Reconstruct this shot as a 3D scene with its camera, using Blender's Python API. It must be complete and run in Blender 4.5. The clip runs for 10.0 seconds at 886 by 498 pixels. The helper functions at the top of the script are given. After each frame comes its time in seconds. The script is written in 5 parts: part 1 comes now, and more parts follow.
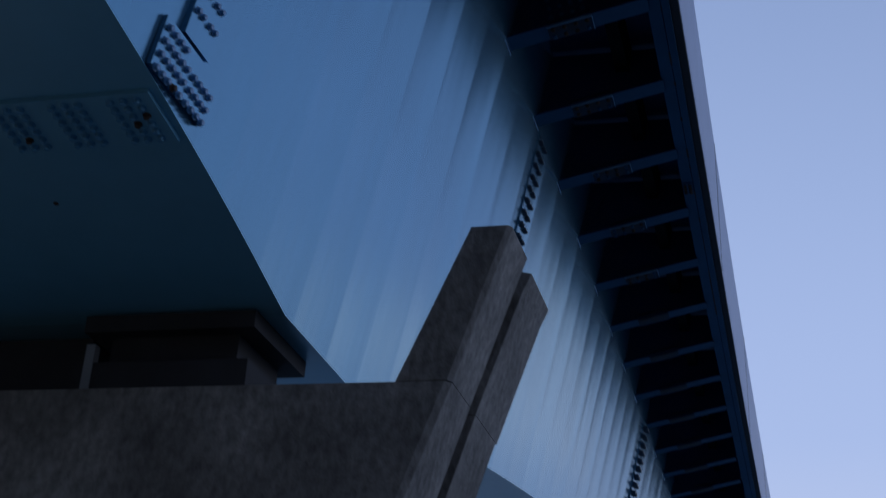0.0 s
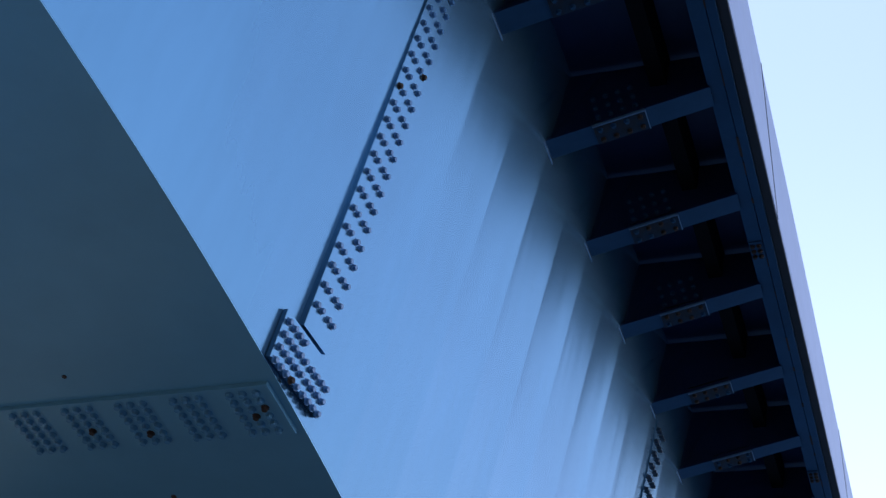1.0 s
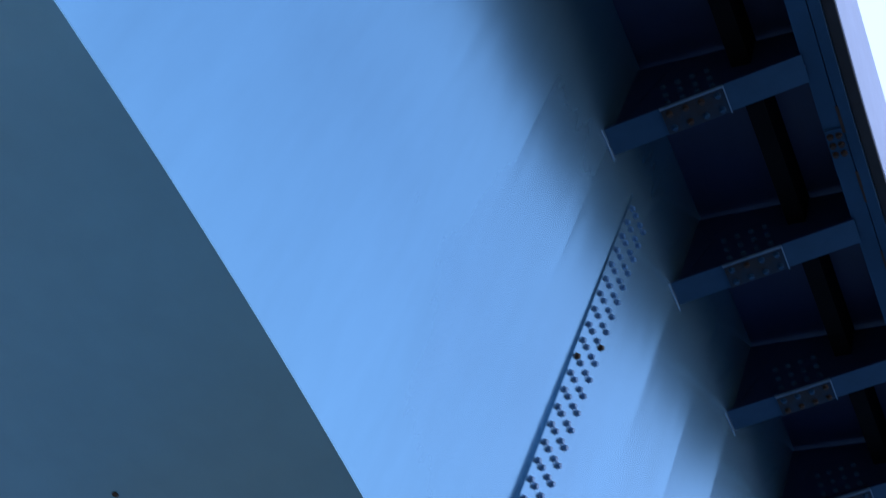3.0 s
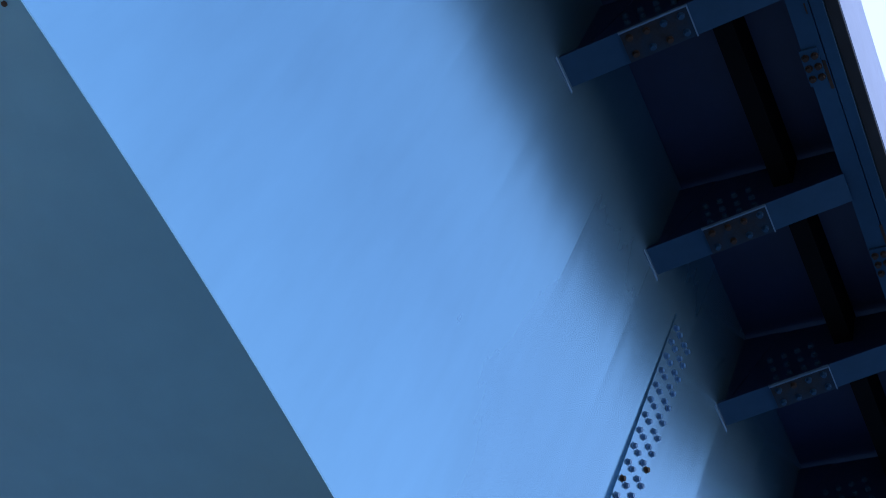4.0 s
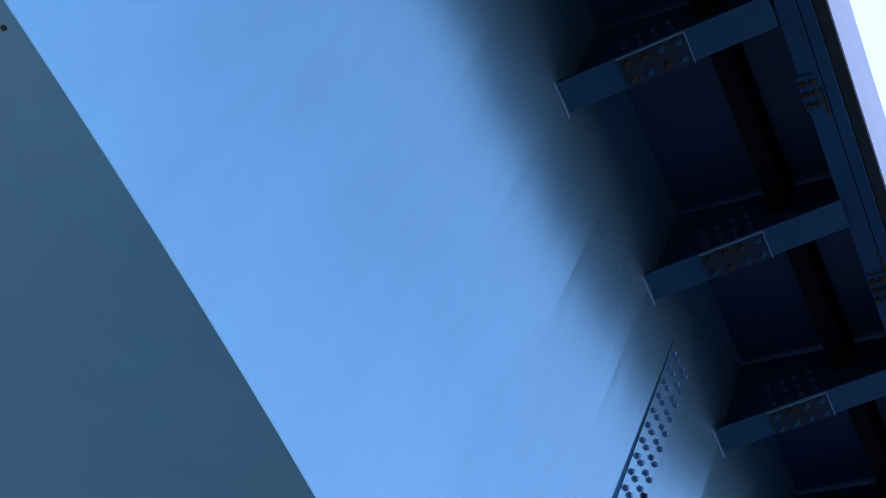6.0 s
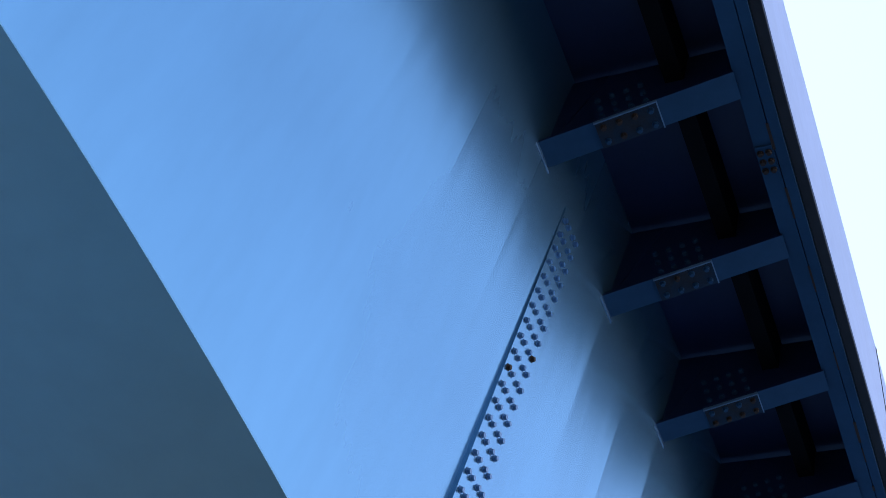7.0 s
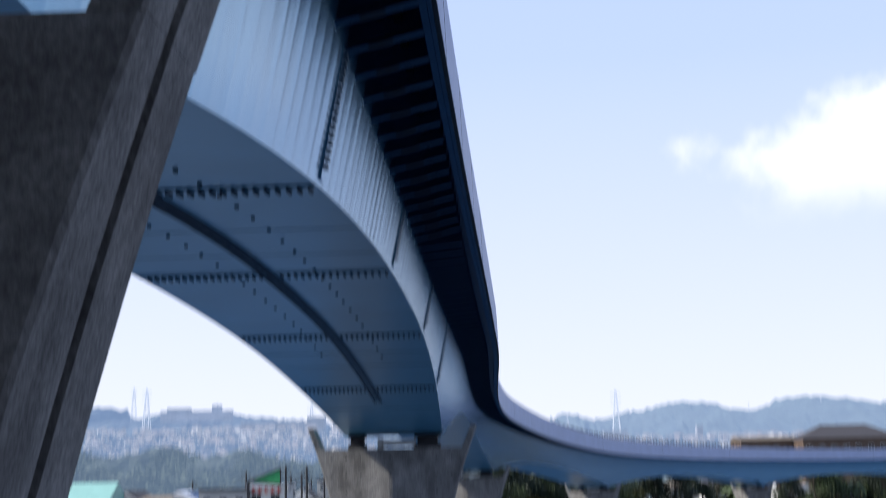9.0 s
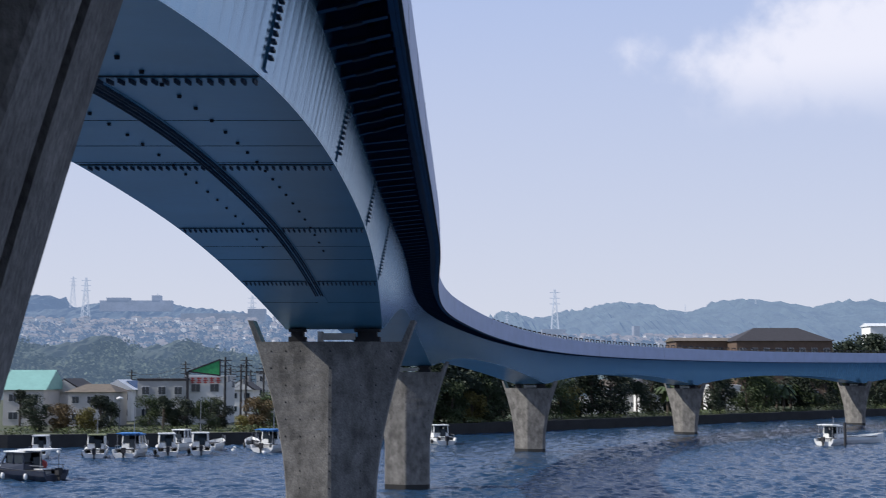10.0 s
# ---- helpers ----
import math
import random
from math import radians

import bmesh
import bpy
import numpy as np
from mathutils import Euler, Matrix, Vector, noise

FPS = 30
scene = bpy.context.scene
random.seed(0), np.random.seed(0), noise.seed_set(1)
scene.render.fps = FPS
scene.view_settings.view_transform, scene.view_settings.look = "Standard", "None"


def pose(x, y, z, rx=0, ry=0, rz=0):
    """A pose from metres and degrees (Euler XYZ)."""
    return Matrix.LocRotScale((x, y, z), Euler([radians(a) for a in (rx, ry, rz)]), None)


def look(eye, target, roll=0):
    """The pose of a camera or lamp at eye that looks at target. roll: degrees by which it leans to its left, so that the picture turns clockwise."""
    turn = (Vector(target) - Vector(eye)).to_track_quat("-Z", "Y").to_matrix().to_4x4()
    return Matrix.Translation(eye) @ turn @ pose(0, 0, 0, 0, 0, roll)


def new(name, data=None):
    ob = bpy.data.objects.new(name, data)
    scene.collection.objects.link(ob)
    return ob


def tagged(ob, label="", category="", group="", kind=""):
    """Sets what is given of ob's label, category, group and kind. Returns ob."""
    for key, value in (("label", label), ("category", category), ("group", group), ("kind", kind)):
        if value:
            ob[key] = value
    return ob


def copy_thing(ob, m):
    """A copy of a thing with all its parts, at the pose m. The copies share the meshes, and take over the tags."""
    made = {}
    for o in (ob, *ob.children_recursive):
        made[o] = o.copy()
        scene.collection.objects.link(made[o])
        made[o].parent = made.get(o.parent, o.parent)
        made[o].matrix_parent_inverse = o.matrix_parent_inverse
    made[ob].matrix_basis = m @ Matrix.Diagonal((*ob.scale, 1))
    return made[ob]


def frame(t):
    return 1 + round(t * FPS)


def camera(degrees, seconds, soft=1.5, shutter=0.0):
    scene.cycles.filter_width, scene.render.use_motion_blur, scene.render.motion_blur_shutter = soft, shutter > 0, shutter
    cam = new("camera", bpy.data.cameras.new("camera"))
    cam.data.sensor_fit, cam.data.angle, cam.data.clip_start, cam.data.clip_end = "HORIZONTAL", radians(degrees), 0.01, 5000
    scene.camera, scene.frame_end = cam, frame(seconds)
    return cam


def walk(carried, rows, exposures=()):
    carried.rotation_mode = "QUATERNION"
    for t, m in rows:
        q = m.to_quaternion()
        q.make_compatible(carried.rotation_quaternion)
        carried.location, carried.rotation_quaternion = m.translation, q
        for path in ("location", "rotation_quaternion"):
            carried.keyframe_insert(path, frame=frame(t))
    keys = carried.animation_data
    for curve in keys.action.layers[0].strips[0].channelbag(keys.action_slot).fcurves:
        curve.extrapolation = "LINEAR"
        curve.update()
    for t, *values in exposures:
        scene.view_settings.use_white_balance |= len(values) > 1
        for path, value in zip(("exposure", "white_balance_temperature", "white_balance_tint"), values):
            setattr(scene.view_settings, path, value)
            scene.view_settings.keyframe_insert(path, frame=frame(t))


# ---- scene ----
# the camera stands still, high over the water, and only turns
EYE = (0.0, 0.0, 8.5)
cam = camera(36.2, 10.0, soft=0.8, shutter=0.35)
ROWS = [
    (0.0, pose(*EYE, 115.058, -3.734, 14.156)),
    (0.1, pose(*EYE, 116.055, -4.078, 15.054)),
    (0.2, pose(*EYE, 118.224, -5.015, 17.307)),
    (0.3, pose(*EYE, 121.680, -5.734, 18.418)),
    (0.5, pose(*EYE, 124.680, -4.658, 18.075)),
    (0.7, pose(*EYE, 125.981, -5.032, 17.846)),
    (1.0, pose(*EYE, 126.875, -5.606, 18.681)),
    (1.5, pose(*EYE, 129.710, -6.435, 20.784)),
    (2.0, pose(*EYE, 132.316, -6.778, 21.549)),
    (2.5, pose(*EYE, 134.652, -8.261, 21.233)),
    (3.0, pose(*EYE, 137.475, -10.604, 24.255)),
    (3.2, pose(*EYE, 138.605, -11.047, 24.985)),
    (4.3, pose(*EYE, 142.997, -12.258, 25.734)),
    (4.5, pose(*EYE, 143.094, -12.687, 25.987)),
    (5.0, pose(*EYE, 143.066, -12.182, 25.837)),
    (5.2, pose(*EYE, 143.253, -11.825, 25.836)),
    (6.3, pose(*EYE, 143.433, -12.035, 24.737)),
    (6.5, pose(*EYE, 142.046, -10.341, 22.442)),
    (7.0, pose(*EYE, 138.328, -9.088, 21.699)),
    (7.5, pose(*EYE, 137.627, -8.367, 20.425)),
    (7.7, pose(*EYE, 135.764, -6.872, 18.835)),
    (7.8, pose(*EYE, 133.440, -5.632, 17.085)),
    (7.9, pose(*EYE, 130.703, -3.806, 14.985)),
    (8.0, pose(*EYE, 128.188, -3.378, 12.863)),
    (8.1, pose(*EYE, 125.349, -2.098, 11.651)),
    (8.2, pose(*EYE, 122.456, -1.399, 10.410)),
    (8.3, pose(*EYE, 120.371, -1.984, 9.265)),
    (8.4, pose(*EYE, 117.801, -2.312, 7.470)),
    (8.5, pose(*EYE, 114.358, -1.135, 6.689)),
    (8.6, pose(*EYE, 111.297, -1.145, 4.521)),
    (8.7, pose(*EYE, 108.186, -1.085, 3.331)),
    (8.8, pose(*EYE, 105.602, -0.307, 2.387)),
    (9.0, pose(*EYE, 99.663, 1.131, 2.568)),
    (9.2, pose(*EYE, 96.787, -0.030, 1.874)),
    (9.5, pose(*EYE, 96.213, -0.111, 1.743)),
    (10.0, pose(*EYE, 95.261, -0.000, 0.000)),
]
walk(cam, ROWS, exposures=[(0.0, 0.02, 5900, 10), (0.3, 0.7, 6050, 10), (0.7, 1.28, 6250, 10), (1.0, 1.42, 6350, 10), (2.5, 1.9, 6500, 10), (7.5, 1.92, 6500, 10), (8.0, 1.72, 6400, 10), (8.3, 1.42, 6300, 10), (8.6, 1.05, 6200, 10), (9.0, 0.55, 6130, 10), (9.5, 0.04, 6100, 10), (10.0, 0.05, 6100, 10)])

# ---- sky and sun ----
SUN_AZ = radians(-96)       # clockwise from +y; the sun stands to the left, a little behind
SUN_EL = radians(42)
world = bpy.data.worlds.new("world")
scene.world = world
world.use_nodes = True
wn = world.node_tree
wn.nodes.clear()
w_out = wn.nodes.new("ShaderNodeOutputWorld")
w_bg = wn.nodes.new("ShaderNodeBackground")
w_sky = wn.nodes.new("ShaderNodeTexSky")
w_sky.sky_type = "NISHITA"
w_sky.sun_disc = False
w_sky.sun_elevation = SUN_EL
w_sky.sun_rotation = SUN_AZ
w_sky.air_density = 1.0
w_sky.dust_density = 0.6
w_sky.ozone_density = 1.5
w_bg.inputs["Strength"].default_value = 0.11


def wnode(kind, **values):
    n = wn.nodes.new(kind)
    for k, v in values.items():
        n.inputs[k].default_value = v
    return n


# pale haze towards the horizon
w_tc = wn.nodes.new("ShaderNodeTexCoord")
w_sep = wn.nodes.new("ShaderNodeSeparateXYZ")
wn.links.new(w_tc.outputs["Generated"], w_sep.inputs[0])
w_haze = wn.nodes.new("ShaderNodeMapRange")
w_haze.interpolation_type = "SMOOTHSTEP"
w_haze.inputs["From Min"].default_value = 0.22
w_haze.inputs["From Max"].default_value = 0.75
w_haze.inputs["To Min"].default_value = 0.95
w_haze.inputs["To Max"].default_value = 0.4
wn.links.new(w_sep.outputs["Z"], w_haze.inputs["Value"])
w_mix = wn.nodes.new("ShaderNodeMix")
w_mix.data_type = "RGBA"
w_tint = wn.nodes.new("ShaderNodeValToRGB")
w_tint.color_ramp.elements[0].color = (0.65, 0.645, 0.69, 1)
w_tint.color_ramp.elements[1].color = (0.40, 0.485, 0.74, 1)
w_tint.color_ramp.elements[1].position = 0.65
w_high = w_tint.color_ramp.elements.new(0.30)
w_high.color = (0.42, 0.494, 0.71, 1)
wn.links.new(w_sep.outputs["Z"], w_tint.inputs["Fac"])
w_gain = wn.nodes.new("ShaderNodeVectorMath")
w_gain.operation = "SCALE"
w_gain.inputs["Scale"].default_value = 9.6
wn.links.new(w_tint.outputs["Color"], w_gain.inputs[0])
wn.links.new(w_gain.outputs[0], w_mix.inputs["B"])
wn.links.new(w_haze.outputs[0], w_mix.inputs["Factor"])
wn.links.new(w_sky.outputs[0], w_mix.inputs["A"])
# one heap of white cloud over the hills
w_sub = wn.nodes.new("ShaderNodeVectorMath")
w_sub.operation = "SUBTRACT"
w_sub.inputs[1].default_value = (0.332, 0.917, 0.218)
wn.links.new(w_tc.outputs["Generated"], w_sub.inputs[0])
w_mul = wn.nodes.new("ShaderNodeVectorMath")
w_mul.operation = "MULTIPLY"
w_mul.inputs[1].default_value = (5.1, 3.0, 14.8)
wn.links.new(w_sub.outputs[0], w_mul.inputs[0])
w_len = wn.nodes.new("ShaderNodeVectorMath")
w_len.operation = "LENGTH"
wn.links.new(w_mul.outputs[0], w_len.inputs[0])
w_noise = wnode("ShaderNodeTexNoise", Scale=16.0, Detail=7.0, Roughness=0.55)
wn.links.new(w_tc.outputs["Generated"], w_noise.inputs["Vector"])
w_add = wn.nodes.new("ShaderNodeMath")
w_add.operation = "MULTIPLY_ADD"
w_add.inputs[1].default_value = 1.5
wn.links.new(w_noise.outputs["Fac"], w_add.inputs[0])
w_neg = wn.nodes.new("ShaderNodeMath")
w_neg.operation = "MULTIPLY"
w_neg.inputs[1].default_value = -1.0
wn.links.new(w_len.outputs["Value"], w_neg.inputs[0])
wn.links.new(w_neg.outputs[0], w_add.inputs[2])
w_edge = wn.nodes.new("ShaderNodeMapRange")
w_edge.interpolation_type = "SMOOTHSTEP"
w_edge.inputs["From Min"].default_value = -0.2
w_edge.inputs["From Max"].default_value = 0.3
w_edge.inputs["To Max"].default_value = 0.85
wn.links.new(w_add.outputs[0], w_edge.inputs["Value"])
w_cloud = wn.nodes.new("ShaderNodeMix")
w_cloud.data_type = "RGBA"
w_cloud.inputs["B"].default_value = (8.2, 7.9, 8.3, 1)
# its foot melts into the haze
w_foot = wn.nodes.new("ShaderNodeMapRange")
w_foot.interpolation_type = "SMOOTHSTEP"
w_foot.inputs["From Min"].default_value = 0.165
w_foot.inputs["From Max"].default_value = 0.225
wn.links.new(w_sep.outputs["Z"], w_foot.inputs["Value"])
w_thick = wn.nodes.new("ShaderNodeMath")
w_thick.operation = "MULTIPLY"
wn.links.new(w_edge.outputs[0], w_thick.inputs[0])
wn.links.new(w_foot.outputs[0], w_thick.inputs[1])
wn.links.new(w_thick.outputs[0], w_cloud.inputs["Factor"])
wn.links.new(w_mix.outputs["Result"], w_cloud.inputs["A"])
wn.links.new(w_cloud.outputs["Result"], w_bg.inputs["Color"])
wn.links.new(w_bg.outputs[0], w_out.inputs["Surface"])
sun = new("sun", bpy.data.lights.new("sun", "SUN"))
sun.data.energy = 5.0
sun.data.angle = radians(0.6)
sun.data.color = (1.0, 0.93, 0.82)
sun_dir = Vector((math.sin(SUN_AZ) * math.cos(SUN_EL), math.cos(SUN_AZ) * math.cos(SUN_EL), math.sin(SUN_EL)))
sun.matrix_world = look(sun_dir * 400, (0, 0, 0))


# ---- materials ----
def shader(name, colour, rough=0.6, metal=0.0, spots=None, scale=1.0, bump=0.0, amount=0.25, grain=0.0, stretch=(1, 1, 1), spec=0.5, island=0.0):
    """A surface with broad blotches and fine grain; spots is the second colour."""
    m = bpy.data.materials.new(name)
    m.use_nodes = True
    n, l = m.node_tree.nodes, m.node_tree.links
    b = n["Principled BSDF"]
    b.inputs["Roughness"].default_value = rough
    b.inputs["Metallic"].default_value = metal
    b.inputs["Specular IOR Level"].default_value = spec
    tc = n.new("ShaderNodeTexCoord")
    mp = n.new("ShaderNodeMapping")
    mp.inputs["Scale"].default_value = stretch
    l.new(tc.outputs["Object"], mp.inputs["Vector"])
    big = n.new("ShaderNodeTexNoise")
    big.inputs["Scale"].default_value = scale
    big.inputs["Detail"].default_value = 6
    big.inputs["Roughness"].default_value = 0.62
    l.new(mp.outputs[0], big.inputs["Vector"])
    fine = n.new("ShaderNodeTexNoise")
    fine.inputs["Scale"].default_value = scale * 14
    fine.inputs["Detail"].default_value = 4
    l.new(mp.outputs[0], fine.inputs["Vector"])
    ramp = n.new("ShaderNodeValToRGB")
    ramp.color_ramp.elements[0].position = 0.35
    ramp.color_ramp.elements[1].position = 0.68
    l.new(big.outputs["Fac"], ramp.inputs["Fac"])
    dark = spots or tuple(c * (1 - amount) for c in colour)
    ramp.color_ramp.elements[0].color = (*dark, 1)
    ramp.color_ramp.elements[1].color = (*colour, 1)
    mix = n.new("ShaderNodeMix")
    mix.data_type, mix.blend_type = "RGBA", "OVERLAY"
    mix.inputs["Factor"].default_value = grain
    l.new(ramp.outputs["Color"], mix.inputs["A"])
    l.new(fine.outputs["Fac"], mix.inputs["B"])
    last = mix.outputs["Result"]
    if island:
        rnd = n.new("ShaderNodeObjectInfo")
        hsv = n.new("ShaderNodeHueSaturation")
        mr = n.new("ShaderNodeMapRange")
        mr.inputs["To Min"].default_value = 1 - island
        mr.inputs["To Max"].default_value = 1 + island
        l.new(rnd.outputs["Random"], mr.inputs["Value"])
        l.new(mr.outputs[0], hsv.inputs["Value"])
        l.new(last, hsv.inputs["Color"])
        last = hsv.outputs["Color"]
    l.new(last, b.inputs["Base Color"])
    if bump:
        bp = n.new("ShaderNodeBump")
        bp.inputs["Strength"].default_value = bump
        bp.inputs["Distance"].default_value = 0.02
        l.new(fine.outputs["Fac"], bp.inputs["Height"])
        l.new(bp.outputs[0], b.inputs["Normal"])
    return m




def web_material():
    """Glossy blue paint on thin plate, dished between the stiffeners welded behind it, with faint rain streaks."""
    m = shader("web_paint", WEB_BLUE, 0.2, 0.7, scale=0.9, amount=0.10, grain=0.06, stretch=(1, 1, 0.16))
    n, l = m.node_tree.nodes, m.node_tree.links

    def calc(op, x, y=None, z=None):
        q = n.new("ShaderNodeMath")
        q.operation = op
        for k, v in enumerate((x, y, z)):
            if v is None:
                continue
            if isinstance(v, (int, float)):
                q.inputs[k].default_value = v
            else:
                l.new(v, q.inputs[k])
        return q.outputs[0]
    way = n.new("ShaderNodeAttribute")
    way.attribute_name = "bracket"
    low = n.new("ShaderNodeAttribute")
    low.attribute_name = "low"
    tc = n.new("ShaderNodeTexCoord")
    bay = calc("MULTIPLY", way.outputs["Fac"], 2.0)
    f = calc("FRACT", calc("ADD", bay, 400.0))
    dish = calc("MULTIPLY", calc("MULTIPLY", f, calc("SUBTRACT", 1.0, f)), 4.0)
    # every bay is dished by its own amount
    rnd = n.new("ShaderNodeTexWhiteNoise")
    rnd.noise_dimensions = "1D"
    l.new(calc("FLOOR", calc("ADD", bay, 400.0)), rnd.inputs["W"])
    dish = calc("MULTIPLY", dish, calc("MULTIPLY_ADD", rnd.outputs["Value"], -1.2 * DISH, -0.4 * DISH))
    # long shallow waves down the plate
    mp = n.new("ShaderNodeMapping")
    mp.inputs["Scale"].default_value = (0.3, 1.0, 0.12)
    l.new(tc.outputs["Object"], mp.inputs["Vector"])
    wav = n.new("ShaderNodeTexNoise")
    wav.inputs["Scale"].default_value = 2.2
    wav.inputs["Detail"].default_value = 3
    l.new(mp.outputs[0], wav.inputs["Vector"])
    # a pinch at the end of each bracket
    g = calc("SUBTRACT", calc("FRACT", calc("ADD", way.outputs["Fac"], 400.5)), 0.5)
    near = calc("MULTIPLY_ADD", calc("MULTIPLY", g, g), 60.0, calc("MULTIPLY", calc("MULTIPLY", low.outputs["Fac"], low.outputs["Fac"]), 9.0))
    pinch = calc("MULTIPLY", calc("EXPONENT", calc("MULTIPLY", near, -1.0)), PINCH)
    # towards the deck the plate bends outwards
    curl = calc("MAXIMUM", calc("SUBTRACT", 1.6, low.outputs["Fac"]), 0.0)
    curl = calc("MULTIPLY", calc("MULTIPLY", curl, curl), CURL)
    high = calc("ADD", calc("ADD", calc("ADD", dish, curl), pinch), calc("MULTIPLY", wav.outputs["Fac"], 0.006))
    bp = n.new("ShaderNodeBump")
    bp.inputs["Strength"].default_value = 1.0
    bp.inputs["Distance"].default_value = 1.0
    l.new(high, bp.inputs["Height"])
    l.new(bp.outputs[0], n["Principled BSDF"].inputs["Normal"])
    n["Principled BSDF"].inputs["Specular Tint"].default_value = (0.85, 0.92, 1.0, 1)
    return m


WEB_BLUE = (0.128, 0.29, 0.435)
DISH = 0.0028
CURL = 0.055
PINCH = 0.003
STEEL = web_material()
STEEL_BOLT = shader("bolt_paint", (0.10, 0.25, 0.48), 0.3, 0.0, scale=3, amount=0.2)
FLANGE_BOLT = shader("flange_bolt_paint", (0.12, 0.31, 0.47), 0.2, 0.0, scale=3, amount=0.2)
# far bolt heads carry their own shadows as a darker colour
FAR_BOLT_SHADED = shader("far_bolt_shadow", (0.03, 0.06, 0.10), 0.5, 0.0, scale=3, amount=0.2)
FLANGE = shader("flange_paint", (0.15, 0.365, 0.495), 0.32, 0.18, scale=0.4, amount=0.15, grain=0.08)
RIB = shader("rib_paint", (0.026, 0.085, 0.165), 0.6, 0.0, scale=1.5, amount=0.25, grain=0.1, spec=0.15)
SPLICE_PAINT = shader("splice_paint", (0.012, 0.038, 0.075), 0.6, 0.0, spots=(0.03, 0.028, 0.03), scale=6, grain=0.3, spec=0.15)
RIM_PAINT = shader("plate_rim_paint", (0.14, 0.27, 0.42), 0.5, 0.0, scale=5, amount=0.3)
# near-black blue: the deep shade under the deck is put into this colour
DECK_SHADE = shader("deck_shade", (0.008, 0.022, 0.08), 0.55, 0.0, scale=1.2, amount=0.3, grain=0.1)
# black that stands for the dark of a slot under the deck
SLOT_DARK = shader("slot_dark", (0.006, 0.006, 0.008), 0.8, 0.0, scale=3, amount=0.3, spec=0.1)
PARAPET = shader("parapet_paint", (0.37, 0.43, 0.60), 0.5, 0.0, scale=0.7, amount=0.12, grain=0.1)
RUST = shader("rust", (0.06, 0.032, 0.02), 0.8, 0.0, scale=8, amount=0.5)
CONCRETE = shader("concrete", (0.26, 0.245, 0.225), 0.85, 0.0, spots=(0.105, 0.098, 0.09), scale=1.9, bump=0.6, grain=0.75, stretch=(1, 1, 0.6))
# concrete whitened to stand for sun on the blocks between the bearings
SUNLIT = shader("sunlit_concrete", (0.62, 0.61, 0.58), 0.8, 0.0, scale=1.5, amount=0.2, grain=0.2)
METAL_POST = shader("galvanised_post", (0.32, 0.33, 0.35), 0.5, 0.5, scale=3, amount=0.2)
PAVE = shader("grey_pavement", (0.06, 0.058, 0.056), 0.9, 0.0, scale=0.5, amount=0.2, grain=0.3)
DARK = shader("dark_rubber", (0.03, 0.03, 0.035), 0.8, 0.0, scale=4, amount=0.3)
WALLSTONE = shader("quay_stone", (0.035, 0.034, 0.034), 0.9, 0.0, scale=0.4, amount=0.4, grain=0.3)
EARTH = shader("bank_soil", (0.08, 0.075, 0.05), 0.95, 0.0, spots=(0.035, 0.055, 0.02), scale=0.15, grain=0.3)


def part(name, bm, material, parent, label=""):
    me = bpy.data.meshes.new(name)
    bm.to_mesh(me)
    bm.free()
    me.materials.append(material)
    ob = new(name, me)
    if parent:
        ob.parent = parent
    return tagged(ob, label)


def thing(name, label, category, group="", kind="", at=None):
    ob = new(name)
    if at is not None:
        ob.matrix_basis = at
    return tagged(ob, label, category, group, kind)


def box(bm, cx, cy, cz, sx, sy, sz, m=None):
    """A box by its centre and size, turned by m."""
    mm = Matrix.Translation((cx, cy, cz)) @ Matrix.Diagonal((sx, sy, sz, 1))
    bmesh.ops.create_cube(bm, size=1, matrix=(m @ mm) if m else mm)
    return bm


def strip(bm, loops, closed=False, ends=True):
    """Skins a row of equal point loops; closed says the loops are rings."""
    rows = [[bm.verts.new(p) for p in lp] for lp in loops]
    n = len(rows[0])
    for a, b in zip(rows, rows[1:]):
        for i in range(n if closed else n - 1):
            j = (i + 1) % n
            bm.faces.new((a[i], a[j], b[j], b[i]))
    if closed and ends:
        bm.faces.new(rows[0][::-1])
        bm.faces.new(rows[-1])
    bmesh.ops.recalc_face_normals(bm, faces=bm.faces)
    return bm


# ---- the bridge's line ----
# plan and height of the underside of the deck at the piers, ahead and behind
LINE = [(-4.4, -80.0, 14.3), (-4.4, -38.0, 14.25), (-4.4, 6.25, 14.13), (-4.1, 50.5, 13.5), (-2.65, 102.0, 12.45),
        (9.55, 150.0, 10.75), (34.3, 193.0, 10.25), (69.0, 228.5, 10.3), (110.0, 255.0, 10.6), (160.0, 275.0, 11.0)]


def spline(u):
    i = min(max(int(u), 0), len(LINE) - 2)
    f = u - i
    p = [Vector(LINE[min(max(i + k, 0), len(LINE) - 1)]) for k in (-1, 0, 1, 2)]
    if i == 0:
        p[0] = p[1] * 2 - p[2]
    if i == len(LINE) - 2:
        p[3] = p[2] * 2 - p[1]
    return 0.5 * (2 * p[1] + (p[2] - p[0]) * f + (2 * p[0] - 5 * p[1] + 4 * p[2] - p[3]) * f * f + (3 * p[1] - p[0] - 3 * p[2] + p[3]) * f ** 3)


def station(u):
    """The point on the line and the way ahead and to the right, level."""
    p = spline(u)
    d = spline(u + 0.01) - spline(u - 0.01)
    d.z = 0
    d.normalize()
    return p, d, Vector((d.y, -d.x, 0))


# the way along the line, to place things at even steps
TABLE = [(0.0, 0.0)]
for k in range(1, 901):
    TABLE.append((k / 100, TABLE[-1][1] + (spline(k / 100) - spline((k - 1) / 100)).length))
SPAN_S = [TABLE[100 * k][1] for k in range(10)]


